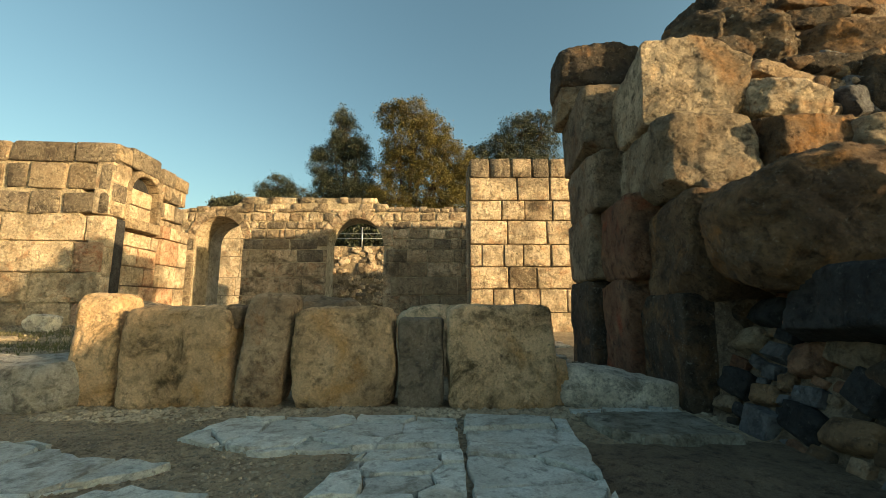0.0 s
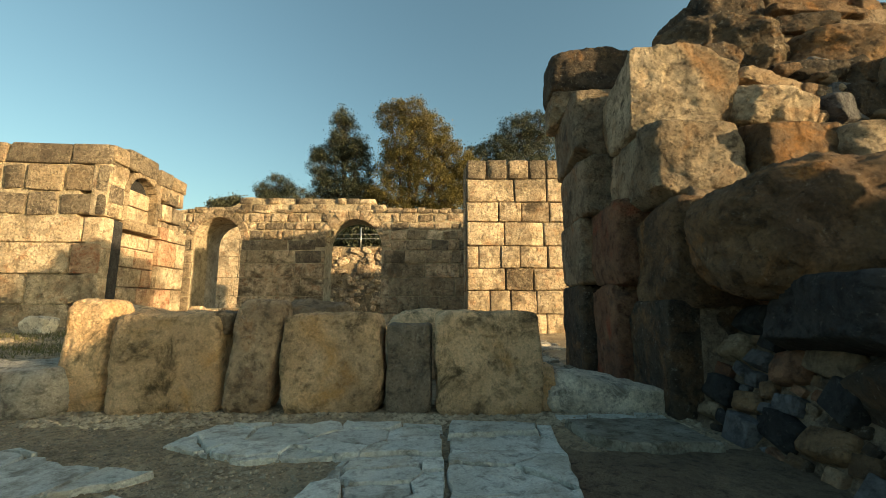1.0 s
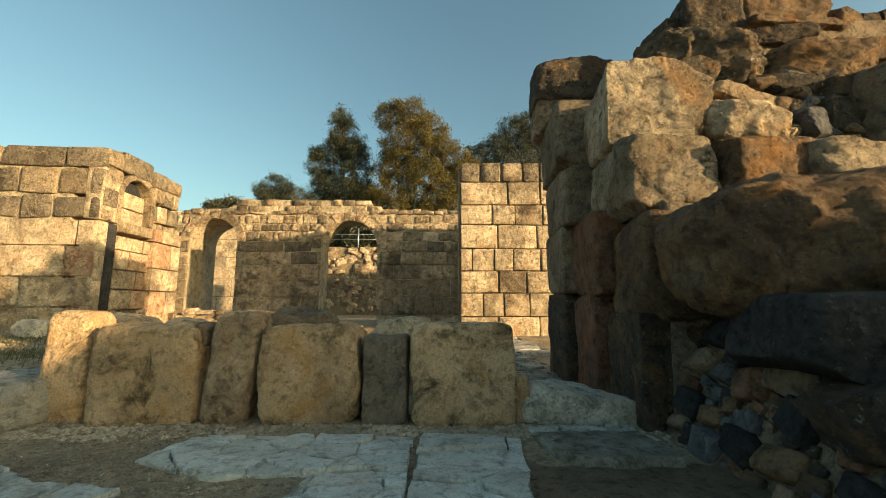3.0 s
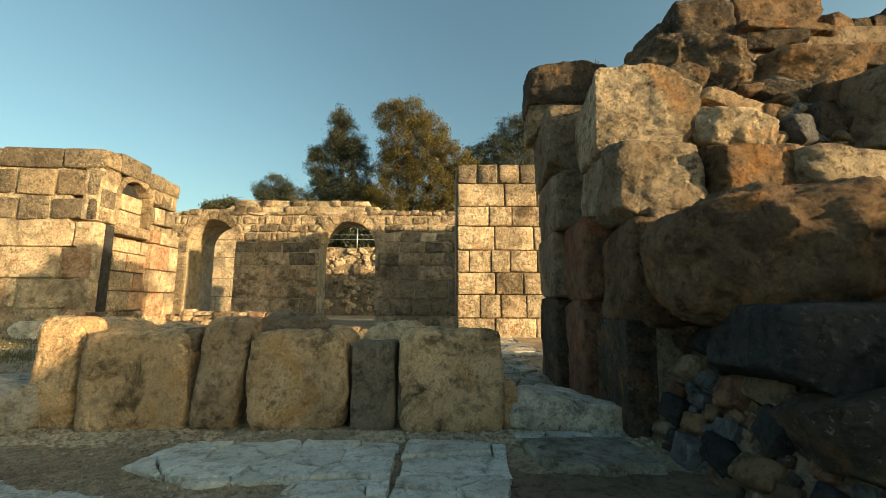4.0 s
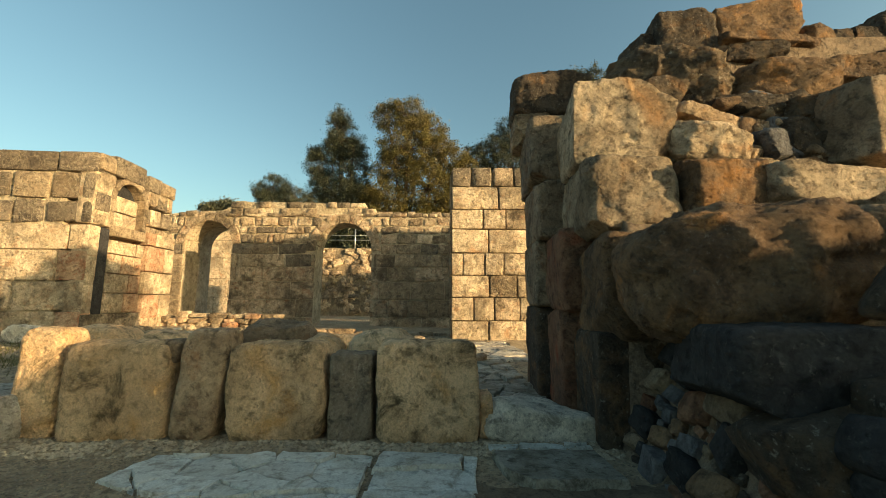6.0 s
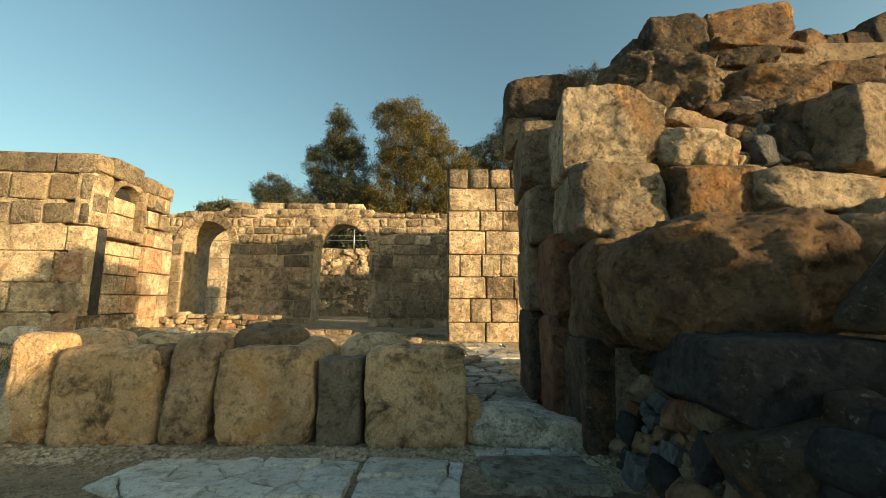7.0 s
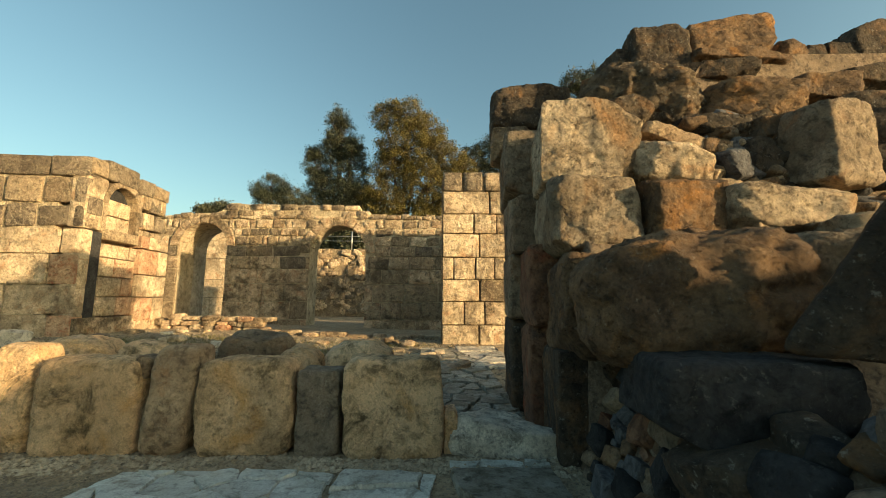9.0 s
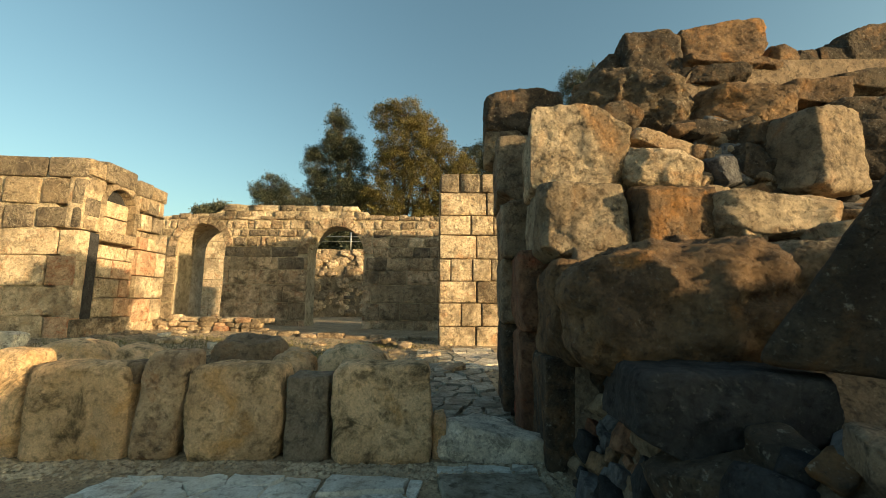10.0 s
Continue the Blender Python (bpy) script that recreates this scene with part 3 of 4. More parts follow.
# ---- ruined rubble wall ----
def slope_z(x, y):
    fy = np.interp(y, [-1.5, -0.2, 0.3, 0.6, 1.0, 1.2, 1.4, 1.8, 2.0, 2.3, 2.5, 2.9, 3.5], [0.45, 0.55, 0.56, 0.54, 0.46, 0.46, 0.75, 0.9, 1.2, 1.65, 2.0, 2.45, 2.5])
    edge = np.interp(y, [-1.5, 0.3, 0.8, 1.2, 1.9, 2.1, 3.5], [1.7, 1.5, 1.3, 1.26, 1.30, 1.34, 1.2])
    soft = 0.35 if y < 1.95 else 0.05
    fx = max(0.0, (x - edge) / soft)
    h = min(fy, fx * 0.7 if y < 1.95 else fx * 3.0)
    if y > 2.0 and x < 1.75:
        h = min(h, 1.8)
    return h + 0.05 * noise.noise((x * 5, y * 5, 7)) - 0.04


sx, sy = list(np.arange(1.18, 4.6, 0.045)), list(np.arange(-1.5, 3.55, 0.045))
bm = bmesh.new()
grid = [[bm.verts.new((x, y, slope_z(x, y))) for x in sx] for y in sy]
for j in range(len(sy) - 1):
    for i in range(len(sx) - 1):
        bm.faces.new((grid[j][i], grid[j][i + 1], grid[j + 1][i + 1], grid[j + 1][i]))
ruin = part("wall_east_ruin", bm, RUBBLE)
tagged(ruin, "ruined wall with squared outer face and exposed rubble core", "wall", kind="structure")
back = part("wall_back", solid([(1.3, -0.1), (4.9, -0.1), (4.9, 2.75), (2.6, 2.7), (2.4, 2.4), (1.9, 2.0), (1.3, 1.9)], 0.5, 2.65), RUBBLE, ruin, smooth=False)


def S(name, x0, x1, y0, y1, z0, z1, mat, seed, turn=(0, 0, 0), **kw):
    kw = {"square": 12, "chops": 9, "depth": 0.83, "rough": 0.09, "cuts": 26, "lean": 0.05, **kw}
    return stone(name, ruin, x0, x1, y0, y1, z0, z1, mat, seed, turn, **kw)


# squared outer face, course by course from the top
FACE = {"square": 18, "chops": 5, "depth": 0.95, "rough": 0.06, "lean": 0.03}
S("ashlar_block", 1.0, 1.74, 3.08, 3.58, 2.3, 2.76, DARK, 51, (0, 0, -3), square=6, chops=6)
S("ashlar_block", 1.01, 1.40, 3.1, 3.52, 2.08, 2.34, RUIN, 52, (0, 0, -3))
S("ashlar_block", 1.07, 1.60, 2.72, 3.48, 1.60, 2.14, FACE_STONE, 53, (0, 0, -4), **FACE)
S("ashlar_block", 1.20, 1.80, 2.06, 2.74, 1.50, 2.06, RUIN, 154, (0, 3, -8), square=15.2, rough=0.08)
S("ashlar_block", 1.10, 1.60, 2.68, 3.48, 1.16, 1.62, FACE_STONE, 55, (0, 0, -4), **FACE)
S("ashlar_block", 1.21, 1.72, 1.98, 2.70, 1.06, 1.55, RUIN, 157, (0, 2, -6), square=9.5, rough=0.09)
S("ashlar_block", 1.11, 1.55, 2.85, 3.52, 0.66, 1.18, FACE_STONE, 57, (0, 0, -4), **FACE)
S("ashlar_block", 1.14, 1.55, 2.31, 2.86, 0.64, 1.17, RUST, 58, (0, 0, -4), **FACE)
S("ashlar_block", 1.21, 1.70, 1.86, 2.34, 0.50, 1.08, BROWN, 59, (0, 0, -5), square=11.4)
S("ashlar_block", 1.12, 1.55, 2.93, 3.56, -0.05, 0.68, DARK, 60, (0, 0, -4), **FACE)
S("ashlar_block", 1.16, 1.55, 2.43, 2.95, -0.05, 0.66, RUST, 61, (0, 0, -4), **FACE)
S("ashlar_block", 1.19, 1.60, 1.93, 2.45, -0.05, 0.55, DARK, 62, (0, 0, -5), **FACE)
# big stones of the torn face
S("core_stone", 1.71, 2.19, 1.90, 2.4, 1.12, 1.51, BROWN, 63, (0, 2, 4), square=11.4)
S("core_stone", 1.64, 2.18, 1.98, 2.4, 1.50, 1.76, RUIN, 64, (4, 9, -6), square=5, chops=12, depth=0.74, rough=0.12)
S("boulder", 1.18, 2.10, 1.26, 1.9, 0.57, 1.10, BROWN, 65, (0, -6, -12), square=3.6, chops=6, depth=0.88, rough=0.16)
S("boulder", 2.05, 2.75, 1.36, 1.95, 0.62, 1.12, RUIN, 95, (0, -4, -10), square=4.5, chops=7, rough=0.14)
S("boulder", 1.27, 1.92, 1.02, 1.52, 0.34, 0.63, BASALT, 66, (0, 0, -10), square=12, rough=0.08)
S("boulder", 1.62, 2.46, 2.40, 2.98, 1.98, 2.54, CRUST, 67, (0, 0, -24), square=4, rough=0.22)
S("boulder", 2.39, 3.03, 2.22, 2.8, 2.00, 2.32, BROWN, 68, (0, 2, -16), square=6, rough=0.12)
S("core_stone", 2.1, 2.54, 2.70, 3.1, 2.58, 3.02, DARK, 169, (0, -3, -8), square=18, chops=3, depth=0.94)
S("core_stone", 1.95, 2.2, 2.82, 3.2, 2.46, 2.9, DARK, 70, (0, 0, 10), square=11.4)
S("core_stone", 2.53, 3.22, 2.66, 3.1, 2.74, 3.06, BROWN, 171, (0, -5, -4), square=12, chops=6, depth=0.88)
S("core_stone", 3.28, 3.52, 2.76, 3.1, 2.62, 2.95, BROWN, 72, (0, 12, 0))
S("core_stone", 3.50, 3.73, 2.78, 3.1, 2.6, 2.92, DARK, 73, (0, -6, 0))
S("core_stone", 3.69, 3.96, 2.78, 3.1, 2.6, 2.94, DARK, 77, (0, -8, 0))
S("core_stone", 3.92, 4.7, 2.76, 3.2, 2.66, 3.14, DARK, 78, (0, 0, 0))
S("core_stone", 3.55, 4.25, 2.5, 2.9, 2.38, 2.6, DARK, 80, (0, -4, 0))
S("core_stone", 3.14, 3.58, 2.42, 2.8, 2.24, 2.48, BROWN, 81, (0, -2, -8))
S("core_stone", 3.3, 4.0, 2.25, 2.7, 1.9, 2.24, DARK, 96, (0, 3, -18))
S("core_stone", 3.2, 3.9, 2.1, 2.6, 1.6, 2.0, DARK, 82, (0, 5, -22))
S("core_stone", 2.46, 3.0, 2.6, 3.0, 2.5, 2.66, DARK, 83, (0, 2, -14))
S("core_stone", 2.06, 2.5, 2.62, 3.0, 2.44, 2.62, DARK, 97, (0, -3, -6))
S("boulder", 2.61, 2.99, 1.88, 2.34, 1.43, 1.97, FACE_STONE, 74, (0, 3, 14), square=9, chops=5, depth=0.92, rough=0.08)
S("core_stone", 2.14, 2.85, 1.82, 2.4, 1.16, 1.44, RUIN, 75, (0, 2, -6), square=9.5, rough=0.12)
S("core_stone", 1.78, 2.26, 2.1, 2.45, 1.74, 1.86, NEAR, 84, (6, 18, 6), square=8)
S("core_stone", 2.1, 2.5, 2.14, 2.5, 1.86, 1.99, DARK, 85, (0, 6, -8))
S("core_stone", 2.36, 2.60, 2.06, 2.35, 1.56, 1.80, DARK, 86, (0, 8, 6), square=9)
S("core_stone", 2.18, 2.36, 2.0, 2.3, 1.50, 1.70, SLATE, 98, (0, -12, 16), square=8)
S("core_stone", 2.44, 2.90, 2.1, 2.5, 1.82, 1.97, DARK, 88, (0, -5, 0))
S("core_stone", 2.50, 3.28, 2.6, 3.0, 2.63, 2.76, BROWN, 89, (0, 2, 0))
S("core_stone", 1.6, 1.95, 2.2, 2.6, 1.95, 2.14, DARK, 90, (0, -8, 0))
S("core_stone", 2.2, 2.34, 1.84, 2.1, 1.12, 1.36, NEAR, 91, (0, -14, 0), square=9)
S("core_stone", 2.5, 3.2, 1.6, 2.1, 1.02, 1.22, RUIN, 92, (0, 3, -6))
S("core_stone", 1.30, 1.72, 0.9, 1.3, 0.18, 0.40, DARK, 93, (0, -18, -16), square=9)
S("core_stone", 1.36, 1.9, 0.7, 1.1, -0.04, 0.24, BASALT, 94, (0, 4, -10), square=9)
# tall stone leaning away beside the walk
bm = stone_bm(0.56, 0.22, 0.78, 76, square=15, rough=0.05, cuts=30, chops=4, depth=0.95)
bmesh.ops.transform(bm, matrix=Matrix(((1, 0, 0.62, 0), (0, 1, 0, 0), (-0.12, 0, 1, 0), (0, 0, 0, 1))), verts=bm.verts[:])
part("leaning_stone", bm, DARK, ruin, m=pose(2.10, 0.86, 1.02, 0, 0, -32))

# small rubble over the torn core
rng = random.Random(21)
placed = []
for k in range(5000):                     # cobbles bedded in the low face beside the walk, the large ones first
    if len(placed) == 290:
        break
    sz = 0.14 if k < 30 else 0.10 if k < 300 else 0.072 if k < 1500 else 0.046
    y, zz = rng.uniform(0.84, 1.94), rng.uniform(-0.03, 0.6)
    if zz > (0.6 if y > 1.5 else 0.36) or any(abs(y - b) < (sz + d) * 0.55 and abs(zz - c) < (sz + d) * 0.36 for b, c, d in placed):
        continue
    x = float(np.interp(y, [0.8, 1.2, 1.9], [1.31, 1.26, 1.28])) + zz * 0.49 + 0.025
    placed.append((y, zz, sz))
    ob = new("cobble", piece(rng.choice(("rubble", "block")), rng.choice((SLATE, BASALT, SLATE, BROWN, DARK, FACE_STONE, BASALT, RUST)), rng))
    ob.parent = ruin
    ob.matrix_basis = pose(x, y, zz, rng.uniform(-18, 18), 25 + rng.uniform(-15, 15), rng.uniform(-15, 15)) @ Matrix.Diagonal((sz * 0.85, sz * rng.uniform(1.0, 1.35), sz * rng.uniform(0.65, 0.95), 1))
for _ in range(210):                      # chips between the big stones
    x, y = rng.uniform(1.75, 3.8), rng.uniform(1.9, 2.75)
    zz, sz = slope_z(x, y) + 0.03, rng.uniform(0.05, 0.18)
    ob = new("rubble_stone", piece("rubble", rng.choice((RUIN, DARK, NEAR, BASALT, SLATE, BROWN)), rng))
    ob.parent = ruin
    ob.matrix_basis = pose(x, y, zz, rng.uniform(-30, 30), rng.uniform(-30, 30), rng.uniform(0, 180)) @ Matrix.Diagonal((sz * rng.uniform(0.9, 1.8), sz, sz * rng.uniform(0.4, 0.9), 1))

for _ in range(80):                       # broken bits in the hollow between the big stones
    x, zz, sz = rng.uniform(2.14, 2.72), rng.uniform(1.44, 2.0), rng.uniform(0.05, 0.14)
    ob = new("broken_bit", piece("rubble", rng.choice((FACE_STONE, DARK, NEAR, SLATE, BROWN, DARK)), rng))
    ob.parent = ruin
    ob.matrix_basis = pose(x, 2.08 + (zz - 1.44) * 0.3, zz, rng.uniform(-25, 25), rng.uniform(-25, 25), rng.uniform(-30, 30)) @ Matrix.Diagonal((sz * rng.uniform(1.0, 1.9), sz, sz * rng.uniform(0.4, 0.8), 1))
for count in range(70):                   # stones of the low mound beside the walk
    y, x = rng.uniform(0.45, 1.0), rng.uniform(1.42, 2.1)
    zz, sz = slope_z(x, y), rng.uniform(0.04, 0.09) if count > 22 else rng.uniform(0.10, 0.19)
    ob = new("mound_stone", piece("rubble", rng.choice((SLATE, BASALT, DARK, DARK, RUBBLE, BASALT)), rng))
    ob.parent = ruin
    ob.matrix_basis = pose(x, y, zz, rng.uniform(-25, 25), rng.uniform(-25, 25), rng.uniform(0, 180)) @ Matrix.Diagonal((sz * rng.uniform(1.0, 1.7), sz, sz * rng.uniform(0.5, 0.9), 1))

# unseen wall beyond the walk, added so its shadow crosses the rubble's foot
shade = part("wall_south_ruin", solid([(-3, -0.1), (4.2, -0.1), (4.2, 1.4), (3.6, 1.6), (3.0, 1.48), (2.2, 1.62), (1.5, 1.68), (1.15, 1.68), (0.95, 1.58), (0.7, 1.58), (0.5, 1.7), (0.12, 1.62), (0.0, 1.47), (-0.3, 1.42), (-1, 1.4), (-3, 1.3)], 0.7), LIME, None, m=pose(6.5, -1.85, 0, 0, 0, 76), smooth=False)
tagged(shade, "unseen limestone wall behind the walk, added to cast shade", "wall", kind="structure")


# unseen wall added to keep the sun off the rear wall's lower half
east = part("wall_east_far", solid([(0, -0.1), (8, -0.1), (8, 4.3), (6, 4.7), (4.5, 4.4), (3, 4.8), (1.2, 4.4), (0, 4.5)], 0.8), LIME, None, m=pose(13.0, 8.5, 0, 0, 0, 90), smooth=False)
tagged(east, "unseen limestone wall in the east, added to shade the rear wall", "wall", kind="structure")


# ---- paving ----
def clip(poly, nx, ny, d):
    out = []
    for i, p in enumerate(poly):
        q = poly[(i + 1) % len(poly)]
        a, b = p[0] * nx + p[1] * ny - d, q[0] * nx + q[1] * ny - d
        if a <= 0:
            out.append(p)
        if a * b < 0:
            t = a / (a - b)
            out.append((p[0] + (q[0] - p[0]) * t, p[1] + (q[1] - p[1]) * t))
    return out


def cells(region, pitch, rng, gap):
    """Broken slabs that fill a convex region: cells round scattered middles, drawn in by half a joint."""
    xs, ys = [p[0] for p in region], [p[1] for p in region]
    mids = []
    y = min(ys)
    while y < max(ys) + pitch[1]:
        x = min(xs) + rng.uniform(0, pitch[0])
        while x < max(xs) + pitch[0]:
            mids.append((x + rng.uniform(-0.33, 0.33) * pitch[0], y + rng.uniform(-0.33, 0.33) * pitch[1]))
            x += pitch[0]
        y += pitch[1]
    for i, a in enumerate(mids):
        poly = list(region)
        for j, b in enumerate(mids):
            if i != j and poly:
                nx, ny = b[0] - a[0], b[1] - a[1]
                length = math.hypot(nx, ny)
                nx, ny = nx / length, ny / length
                poly = clip(poly, nx, ny, (a[0] + b[0]) / 2 * nx + (a[1] + b[1]) / 2 * ny - gap / 2 * rng.uniform(0.5, 1.5))
        if len(poly) >= 3:
            yield poly


def flagstone(parent, poly, top_z, rng, mat=None, thick=0.06):
    pts = []
    for i, p in enumerate(poly):
        q = poly[(i + 1) % len(poly)]
        n = max(1, int(math.hypot(q[0] - p[0], q[1] - p[1]) / 0.05))
        for k in range(n):
            t = k / n
            pts.append((p[0] + (q[0] - p[0]) * t + rng.uniform(-1, 1) * 0.01, p[1] + (q[1] - p[1]) * t + rng.uniform(-1, 1) * 0.01))
    cx, cy = sum(p[0] for p in pts) / len(pts), sum(p[1] for p in pts) / len(pts)
    bm = bmesh.new()
    tilt = (rng.uniform(-0.012, 0.012), rng.uniform(-0.012, 0.012))
    rings = []
    for k, dz in ((1.03, -thick), (1.0, -0.009), (0.975, 0.0)):
        rings.append([bm.verts.new(((x - cx) * k, (y - cy) * k, dz + (x - cx) * tilt[0] + (y - cy) * tilt[1] + (rng.uniform(-0.003, 0.003) if dz > -0.02 else 0))) for x, y in pts])
    for a, b in zip(rings, rings[1:]):
        for i in range(len(pts)):
            j = (i + 1) % len(pts)
            bm.faces.new((a[i], a[j], b[j], b[i]))
    bm.faces.new(rings[-1])
    bmesh.ops.recalc_face_normals(bm, faces=bm.faces[:])
    bmesh.ops.triangulate(bm, faces=[f for f in bm.faces if len(f.verts) > 4])
    return part("flagstone", bm, mat or FLAG, parent, smooth=False, m=pose(cx, cy, top_z))


paving = new("paving", None)
tagged(paving, "broken pale blue-grey flagstones with wide earthy joints", "paving", kind="structure")
rng = random.Random(8)
for region, pitch, gap in (([(-1.02, 1.58), (-0.62, 1.42), (-0.3, 1.47), (0.06, 1.49), (0.06, 1.84), (-0.4, 1.86), (-0.95, 1.84)], (0.30, 0.13), 0.008),
                           ([(-0.42, 0.9), (0.06, 0.9), (0.06, 1.465), (-0.27, 1.455)], (0.24, 0.10), 0.007),
                           ([(0.085, 0.9), (0.42, 0.9), (0.5, 1.48), (0.085, 1.48)], (0.42, 0.12), 0.009),
                           ([(0.085, 1.5), (0.52, 1.5), (0.54, 1.84), (0.1, 1.84)], (0.6, 0.4), 0.010),
                           ([(-1.9, 1.0), (-1.15, 1.05), (-0.86, 1.33), (-1.2, 1.38), (-1.5, 1.52), (-1.9, 1.45)], (0.36, 0.3), 0.014),
                           ([(-1.05, 0.85), (-0.55, 0.85), (-0.62, 1.12), (-0.95, 1.16)], (0.34, 0.3), 0.014),
                           ([(0.62, 1.93), (1.12, 1.93), (1.12, 2.0), (0.62, 2.0)], (0.22, 0.2), 0.02)):
    for poly in cells(region, pitch, rng, gap):
        flagstone(paving, poly, -0.008 + rng.uniform(-0.010, 0.008), rng)
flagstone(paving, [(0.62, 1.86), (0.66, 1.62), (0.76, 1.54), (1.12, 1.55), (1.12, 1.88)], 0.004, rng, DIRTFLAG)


# ---- damp soil beside the rubble, its colour darkened further for the shade ----
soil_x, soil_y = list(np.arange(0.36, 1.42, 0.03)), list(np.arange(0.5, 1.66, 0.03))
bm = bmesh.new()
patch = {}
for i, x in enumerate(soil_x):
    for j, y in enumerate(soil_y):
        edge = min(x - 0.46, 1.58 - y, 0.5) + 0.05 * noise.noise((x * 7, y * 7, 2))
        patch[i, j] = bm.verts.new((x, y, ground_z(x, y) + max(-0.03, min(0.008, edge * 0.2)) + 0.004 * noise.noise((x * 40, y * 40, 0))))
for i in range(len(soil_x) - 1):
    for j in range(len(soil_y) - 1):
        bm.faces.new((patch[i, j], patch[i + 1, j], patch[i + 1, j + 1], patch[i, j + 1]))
tagged(part("soil", bm, DAMP_SHADE), "damp soil beside the rubble wall, darkened further for shade", "soil", kind="structure")


# ---- gravel ----
def gravel(name, n, area, size, mat, label, rng):
    """Countless small stones, each a squashed eight-sided lump, in one mesh."""
    vs, fs = [], []
    for _ in range(n):
        x, y = rng.uniform(area[0], area[1]), rng.uniform(area[2], area[3])
        z = ground_z(x, y)
        r = rng.uniform(*size)
        b, a0 = len(vs), rng.uniform(0, 3)
        ring = [(x + r * rng.uniform(0.7, 1.3) * math.cos(a0 + k * 1.257), y + r * rng.uniform(0.7, 1.3) * math.sin(a0 + k * 1.257), z + r * 0.15) for k in range(5)]
        vs += ring + [(x + rng.uniform(-0.3, 0.3) * r, y, z + r * rng.uniform(0.5, 0.9)), (x, y, z - r * 0.4)]
        for k in range(5):
            fs += [(b + k, b + (k + 1) % 5, b + 5), (b + (k + 1) % 5, b + k, b + 6)]
    me = bpy.data.meshes.new(name)
    me.from_pydata(vs, [], fs)
    me.materials.append(mat)
    return tagged(new(name, me), label, "gravel", kind="stuff")


rng = random.Random(4)
gravel("gravel", 9000, (-2.6, 1.3, 0.85, 2.1), (0.003, 0.011), PEBBLE, "fine brown gravel strewn over the earth", rng)
gravel("coarse_gravel", 1500, (-1.9, 1.25, 1.84, 2.06), (0.006, 0.02), PEBBLE, "coarse grit and chips along the foot of the blocks", rng)
gravel("court_gravel", 5000, (-7.5, 1.3, 2.8, 9.5), (0.008, 0.04), PEBBLE, "loose stones and grit strewn over the court", rng)


def tufts(name, spots, n, mat, label, rng):
    """Short grass blades round a few spots, in one mesh."""
    vs, fs = [], []
    for _ in range(n):
        x, y, r = rng.choice(spots)
        x, y = x + rng.gauss(0, r), y + rng.gauss(0, r * 0.5)
        a, hgt = rng.uniform(0, 6.28), rng.uniform(0.02, 0.07)
        z, k = ground_z(x, y) - 0.005, len(vs)
        vs += [(x - 0.006 * math.cos(a), y - 0.006 * math.sin(a), z), (x + 0.006 * math.cos(a), y + 0.006 * math.sin(a), z), (x + rng.uniform(-0.03, 0.03), y + rng.uniform(-0.03, 0.03), z + hgt)]
        fs.append((k, k + 1, k + 2))
    me = bpy.data.meshes.new(name)
    me.from_pydata(vs, [], fs)
    me.materials.append(mat)
    return tagged(new(name, me), label, "grass", kind="stuff")


tufts("grass", [(-3.4, 7.6, 0.7), (-2.4, 6.8, 0.6), (-1.2, 6.2, 0.5), (-4.6, 6.6, 0.8), (-5.4, 5.4, 0.6), (-2.0, 4.6, 0.5), (-0.6, 7.6, 0.5), (-4.2, 4.4, 0.5)], 9000, GRASS, "thin yellow-green grass tufts on the court", rng)
for i in range(46):
    x, y = rng.uniform(-6.0, 0.9), rng.uniform(3.7, 9.0)
    if x > 0.3 and y > 7.3:
        continue
    sz, g = rng.uniform(0.07, 0.26), ground_z(x, y)
    ob = tagged(new("loose_stone", piece("rubble", rng.choice((PALE, LIME, CHALK, GREY)), rng)), "loose broken stone lying on the court", "stone", "loose stones on the court")
    ob.matrix_basis = pose(x, y, g + sz * 0.14, rng.uniform(-12, 12), rng.uniform(-12, 12), rng.uniform(0, 180)) @ Matrix.Diagonal((sz * 1.5, sz, sz * 0.5, 1))
court = tagged(new("court_paving"), "worn dark cobbles and pale slabs beside the ruin", "paving", kind="structure")
for region, pitch, mat in (([(0.62, 2.75), (1.15, 2.75), (1.15, 5.2), (0.75, 6.9), (0.2, 6.9), (0.3, 4.5)], (0.2, 0.26), DIRTFLAG), ([(0.9, 5.0), (1.6, 5.0), (1.5, 7.2), (0.8, 7.2)], (0.4, 0.6), CHALK)):
    for poly in cells(region, pitch, rng, 0.03):
        cx, cy = sum(p[0] for p in poly) / len(poly), sum(p[1] for p in poly) / len(poly)
        flagstone(court, poly, ground_z(cx, cy) + 0.035 + rng.uniform(-0.01, 0.015), rng, mat)


# ---- trees ----
def tube(bm, a, b, r0, r1, sides=7):
    a, b = Vector(a), Vector(b)
    q = (b - a).to_track_quat("Z", "Y")
    rings = [[bm.verts.new(p + q @ Vector((r * math.cos(k * 2 * math.pi / sides), r * math.sin(k * 2 * math.pi / sides), 0))) for k in range(sides)] for p, r in ((a, r0), (b, r1))]
    for k in range(sides):
        j = (k + 1) % sides
        bm.faces.new((rings[0][k], rings[0][j], rings[1][j], rings[1][k]))


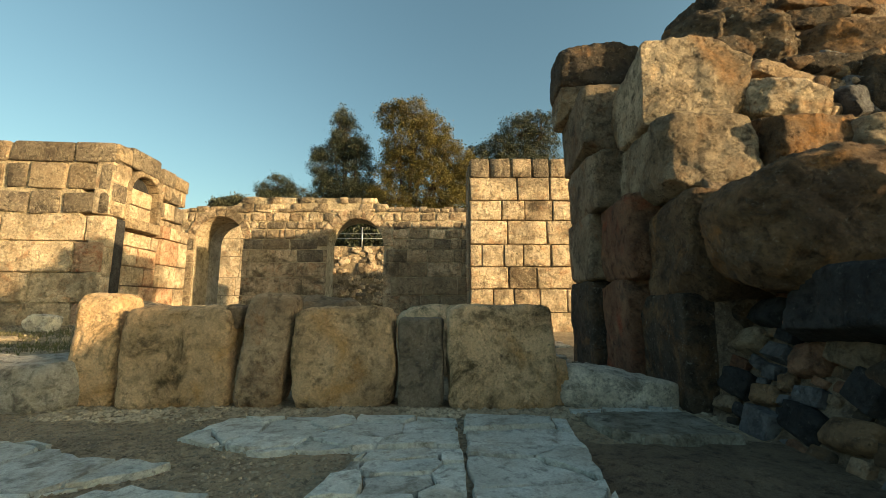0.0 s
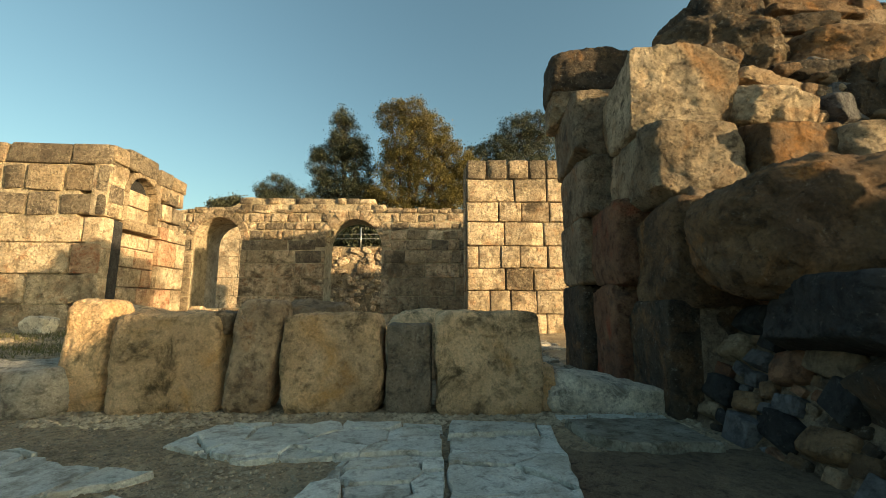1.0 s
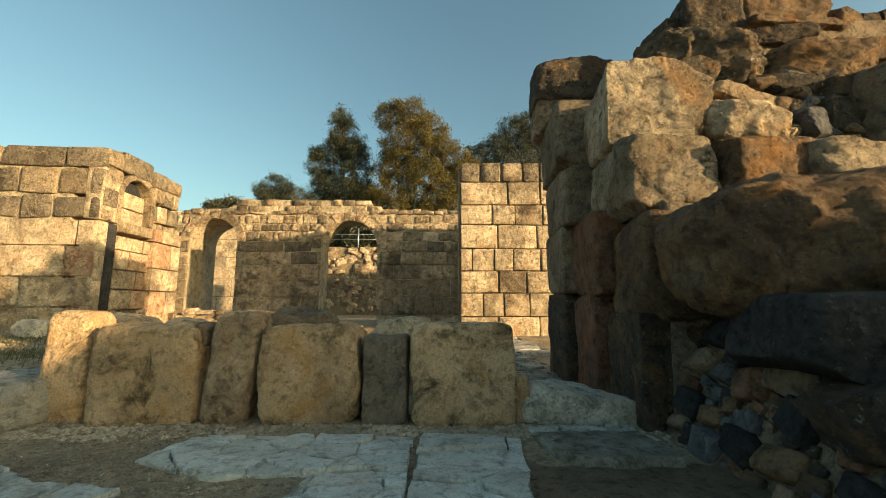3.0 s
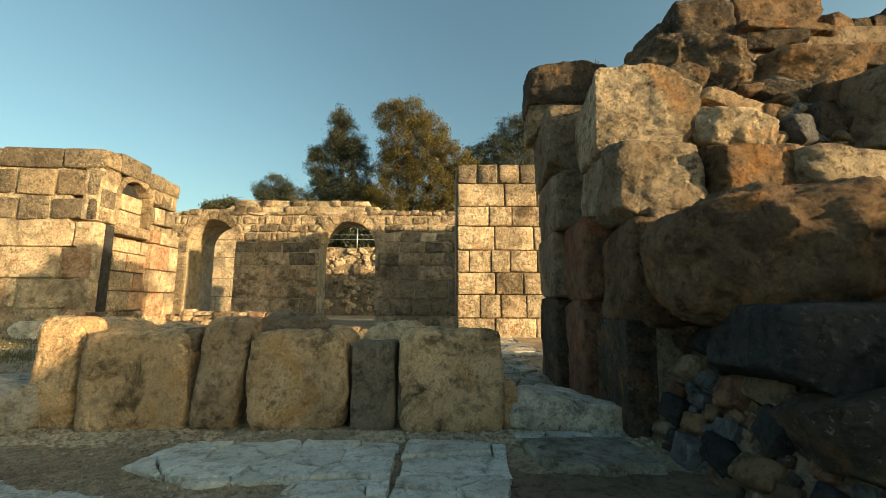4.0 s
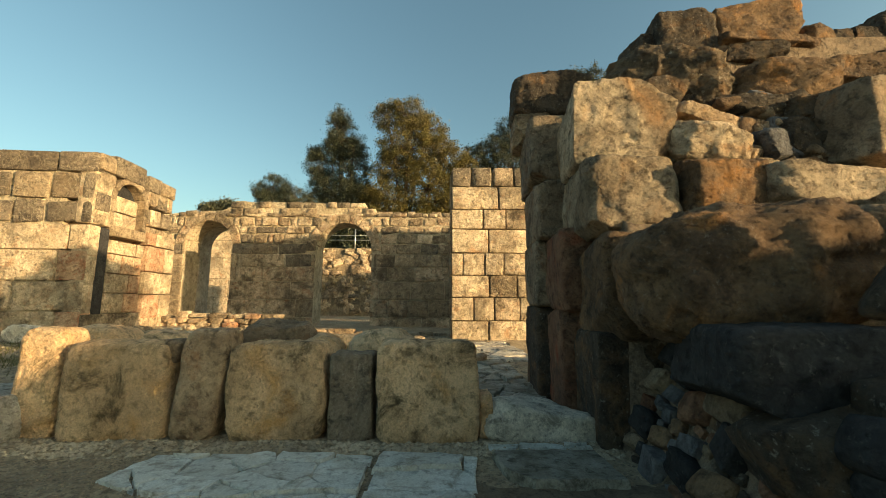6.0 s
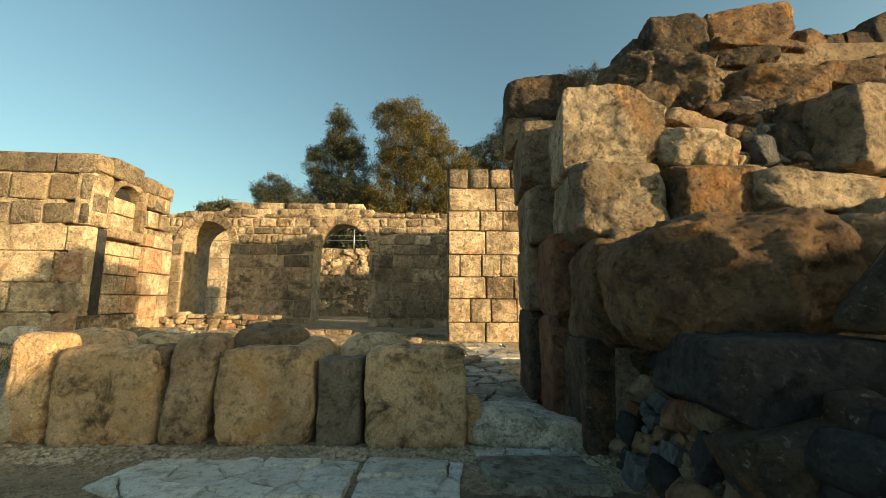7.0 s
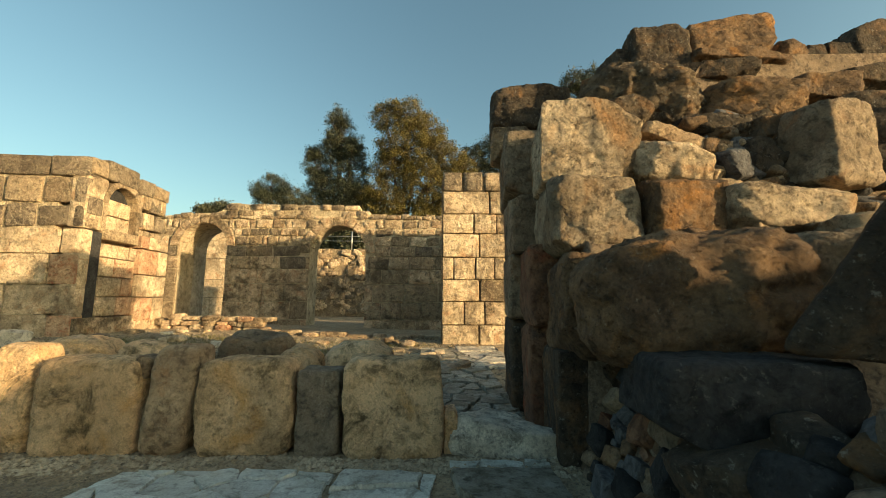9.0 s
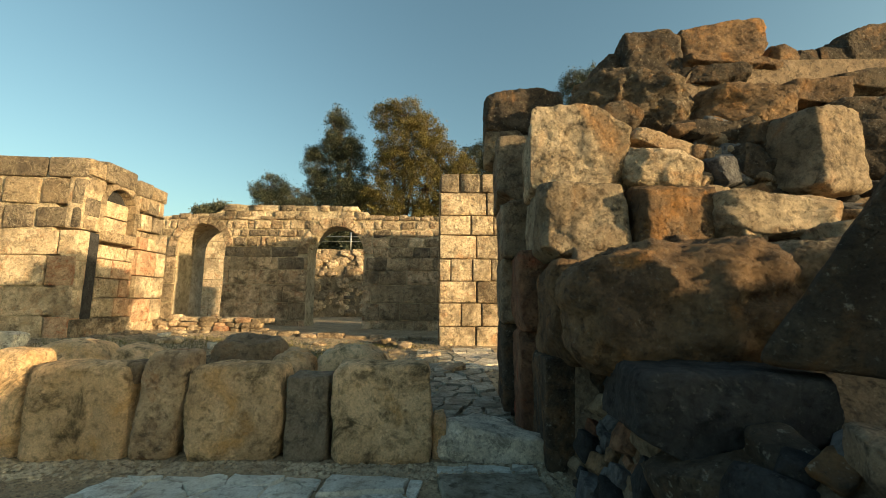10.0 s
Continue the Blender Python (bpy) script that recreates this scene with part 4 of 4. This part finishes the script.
def tree(name, x, y, label, lobes, mat, seed, trunk=0.3, clumps=120, leaves=80, leaf=0.15, spread_r=0.40, base=0.0):
    """A tapered trunk, a limb to each lobe with twigs, and a crown of small leaves in clumps. lobes: (dx, dy, z, rx, rz)."""
    rng = np.random.default_rng(seed)
    top = tagged(new(name), label, "tree")
    top.matrix_basis = pose(x, y, base)
    low_z = min(l[2] - l[4] for l in lobes)
    fork = (0.0, 0.0, max(0.04 if base else 0.6, low_z + (0.02 if base else 0.3)))
    bm = bmesh.new()
    tube(bm, (0, 0, -0.3), (0.1, 0, fork[2] * 0.5), trunk, trunk * 0.85)
    tube(bm, (0.1, 0, fork[2] * 0.5), fork, trunk * 0.85, trunk * 0.7)
    verts, quads = [], []
    for dx, dy, z, rx, rz in lobes:
        mid = ((dx + fork[0]) * 0.42, dy * 0.4, (z + fork[2]) / 2)
        tube(bm, fork, mid, trunk * 0.55, trunk * 0.36, 6)
        tube(bm, mid, (dx, dy, z), trunk * 0.36, trunk * 0.15, 6)
        n = int(clumps * max(0.35, rx * rz / 3.0))
        for _ in range(n):
            v = rng.normal(size=3)
            v *= rng.uniform(0.25, 1.0) ** 0.5 / np.linalg.norm(v)
            v *= 1 + 0.25 * (rng.random() < 0.15)
            c = np.array((dx + v[0] * rx, dy + v[1] * rx, z + v[2] * rz))
            if rng.random() < 0.4:
                tube(bm, (dx, dy, z), tuple(c), trunk * 0.1, trunk * 0.03, 4)
            cr = spread_r * rng.uniform(0.6, 1.25)
            m = int(leaves * rng.uniform(0.6, 1.2))
            pts = c + rng.normal(size=(m, 3)) * cr * np.array((0.55, 0.55, 0.45))
            d1 = rng.normal(size=(m, 3))
            d1 /= np.linalg.norm(d1, axis=1)[:, None]
            d2 = np.cross(d1, rng.normal(size=(m, 3)))
            d2 /= np.linalg.norm(d2, axis=1)[:, None]
            ln = leaf * rng.uniform(0.6, 1.3, size=(m, 1))
            for p, a, b in zip(pts, d1 * ln, d2 * ln * 0.42):
                k = len(verts)
                verts += [tuple(p - a * 0.5), tuple(p + b * 0.5), tuple(p + a * 0.5), tuple(p - b * 0.5)]
                quads.append((k, k + 1, k + 2, k + 3))
    part("trunk", bm, BARK, top)
    me = bpy.data.meshes.new("crown")
    me.from_pydata(verts, [], quads)
    me.materials.append(mat)
    crown = new("crown", me)
    crown.parent = top
    return top


tree("eucalyptus_tree", -8.6, 34, "tall dark grey-green tree behind the arched wall",
     [(0.6, 0, 9.5, 2.2, 2.0), (-2.7, 0, 14.0, 0.7, 0.7), (0.9, 0, 14.4, 1.0, 1.0), (-2.3, 0, 12.9, 1.2, 1.3), (-2.0, 0, 11.2, 1.3, 1.2), (-1.2, 0, 14.0, 1.2, 1.2), (-0.2, 0, 15.4, 1.6, 2.2), (0.8, 0, 12.5, 1.8, 2.2), (-0.6, 0, 17.3, 0.8, 1.2), (1.6, 0, 9.0, 2.2, 2.6), (-1.2, 0, 10.4, 1.4, 1.4), (1.0, 0, 6, 2.5, 2.5)], LEAF_DARK, 3)
tree("pine_tree", -3.0, 33, "broad golden-green tree lit by the low sun",
     [(-1.6, 0, 17.0, 1.3, 1.5), (0.2, 0, 17.2, 1.7, 1.5), (2.0, 0, 15.8, 1.7, 1.5), (0.4, 0, 14.2, 2.8, 2.2), (-0.8, 0, 12.2, 2.0, 2.0), (3.2, 0, 13.2, 1.8, 2.0), (2.2, 0, 10.6, 2.6, 2.4), (5.3, 0, 12.2, 1.3, 1.6), (4.6, 0, 10.6, 1.5, 1.8), (-1.6, 0, 9.2, 2.2, 2.2), (3.8, 0, 8.4, 2.4, 2.2), (0.5, 0, 7.2, 3.2, 2.2)], LEAF_GOLD, 4)
tree("dark_tree", 6.2, 35, "dark dense tree behind the wall end",
     [(-2.8, 0, 13.6, 1.5, 1.8), (-1.0, 0, 14.8, 1.4, 1.5), (1.0, 0, 16.2, 1.8, 2.2), (3.0, 0, 16.4, 1.8, 2.2), (0.6, 0, 12.6, 2.8, 2.4), (3.4, 0, 12.4, 2.4, 2.4), (-2.0, 0, 11.0, 2.0, 2.0), (0, 0, 9, 3, 2)], LEAF_DARK, 5)
tree("small_tree", -14.8, 34, "small dark round-topped tree beyond the wall", [(0, 0, 10.9, 1.1, 1.1), (-1.0, 0, 10.4, 0.8, 0.9), (1.0, 0, 10.3, 0.9, 0.9), (0.3, 0, 9, 1.6, 1.4)], LEAF_DARK, 6)
tree("olive_tree", -12.2, 34, "pale grey-green bush beyond the wall", [(0, 0, 9.6, 1.3, 0.9), (-0.9, 0, 9.2, 0.9, 0.8), (1.0, 0, 9.2, 1.1, 0.8)], LEAF_GREY, 7)
tree("leafy_tree", 13.4, 34, "green leafy tree top behind the ruin", [(-0.9, 0, 20.9, 1.2, 1.2), (0.9, 0, 21.2, 1.2, 1.1), (0.2, 0, 19.3, 1.9, 1.5)], LEAF_DARK, 8, clumps=140)
tree("shrub", -7.0, 12.2, "small shrub growing on top of the wall", [(0, 0, 0.2, 0.3, 0.12), (0.45, 0, 0.26, 0.18, 0.16)], LEAF_GREY, 9, trunk=0.03, leaf=0.08, spread_r=0.16, clumps=300, base=3.42)
tree("hedge_tree", -10.5, 30, "dark low trees behind the rubble wall", [(0, 0, 4.5, 2.6, 2.4), (3, 0, 4.6, 2.6, 2.4), (6, 0, 4.6, 2.6, 2.4), (1.5, -1, 3.5, 2.6, 2.2), (4.5, -1, 3.5, 2.6, 2.2)], LEAF_DARK, 10, clumps=150, leaf=0.3)
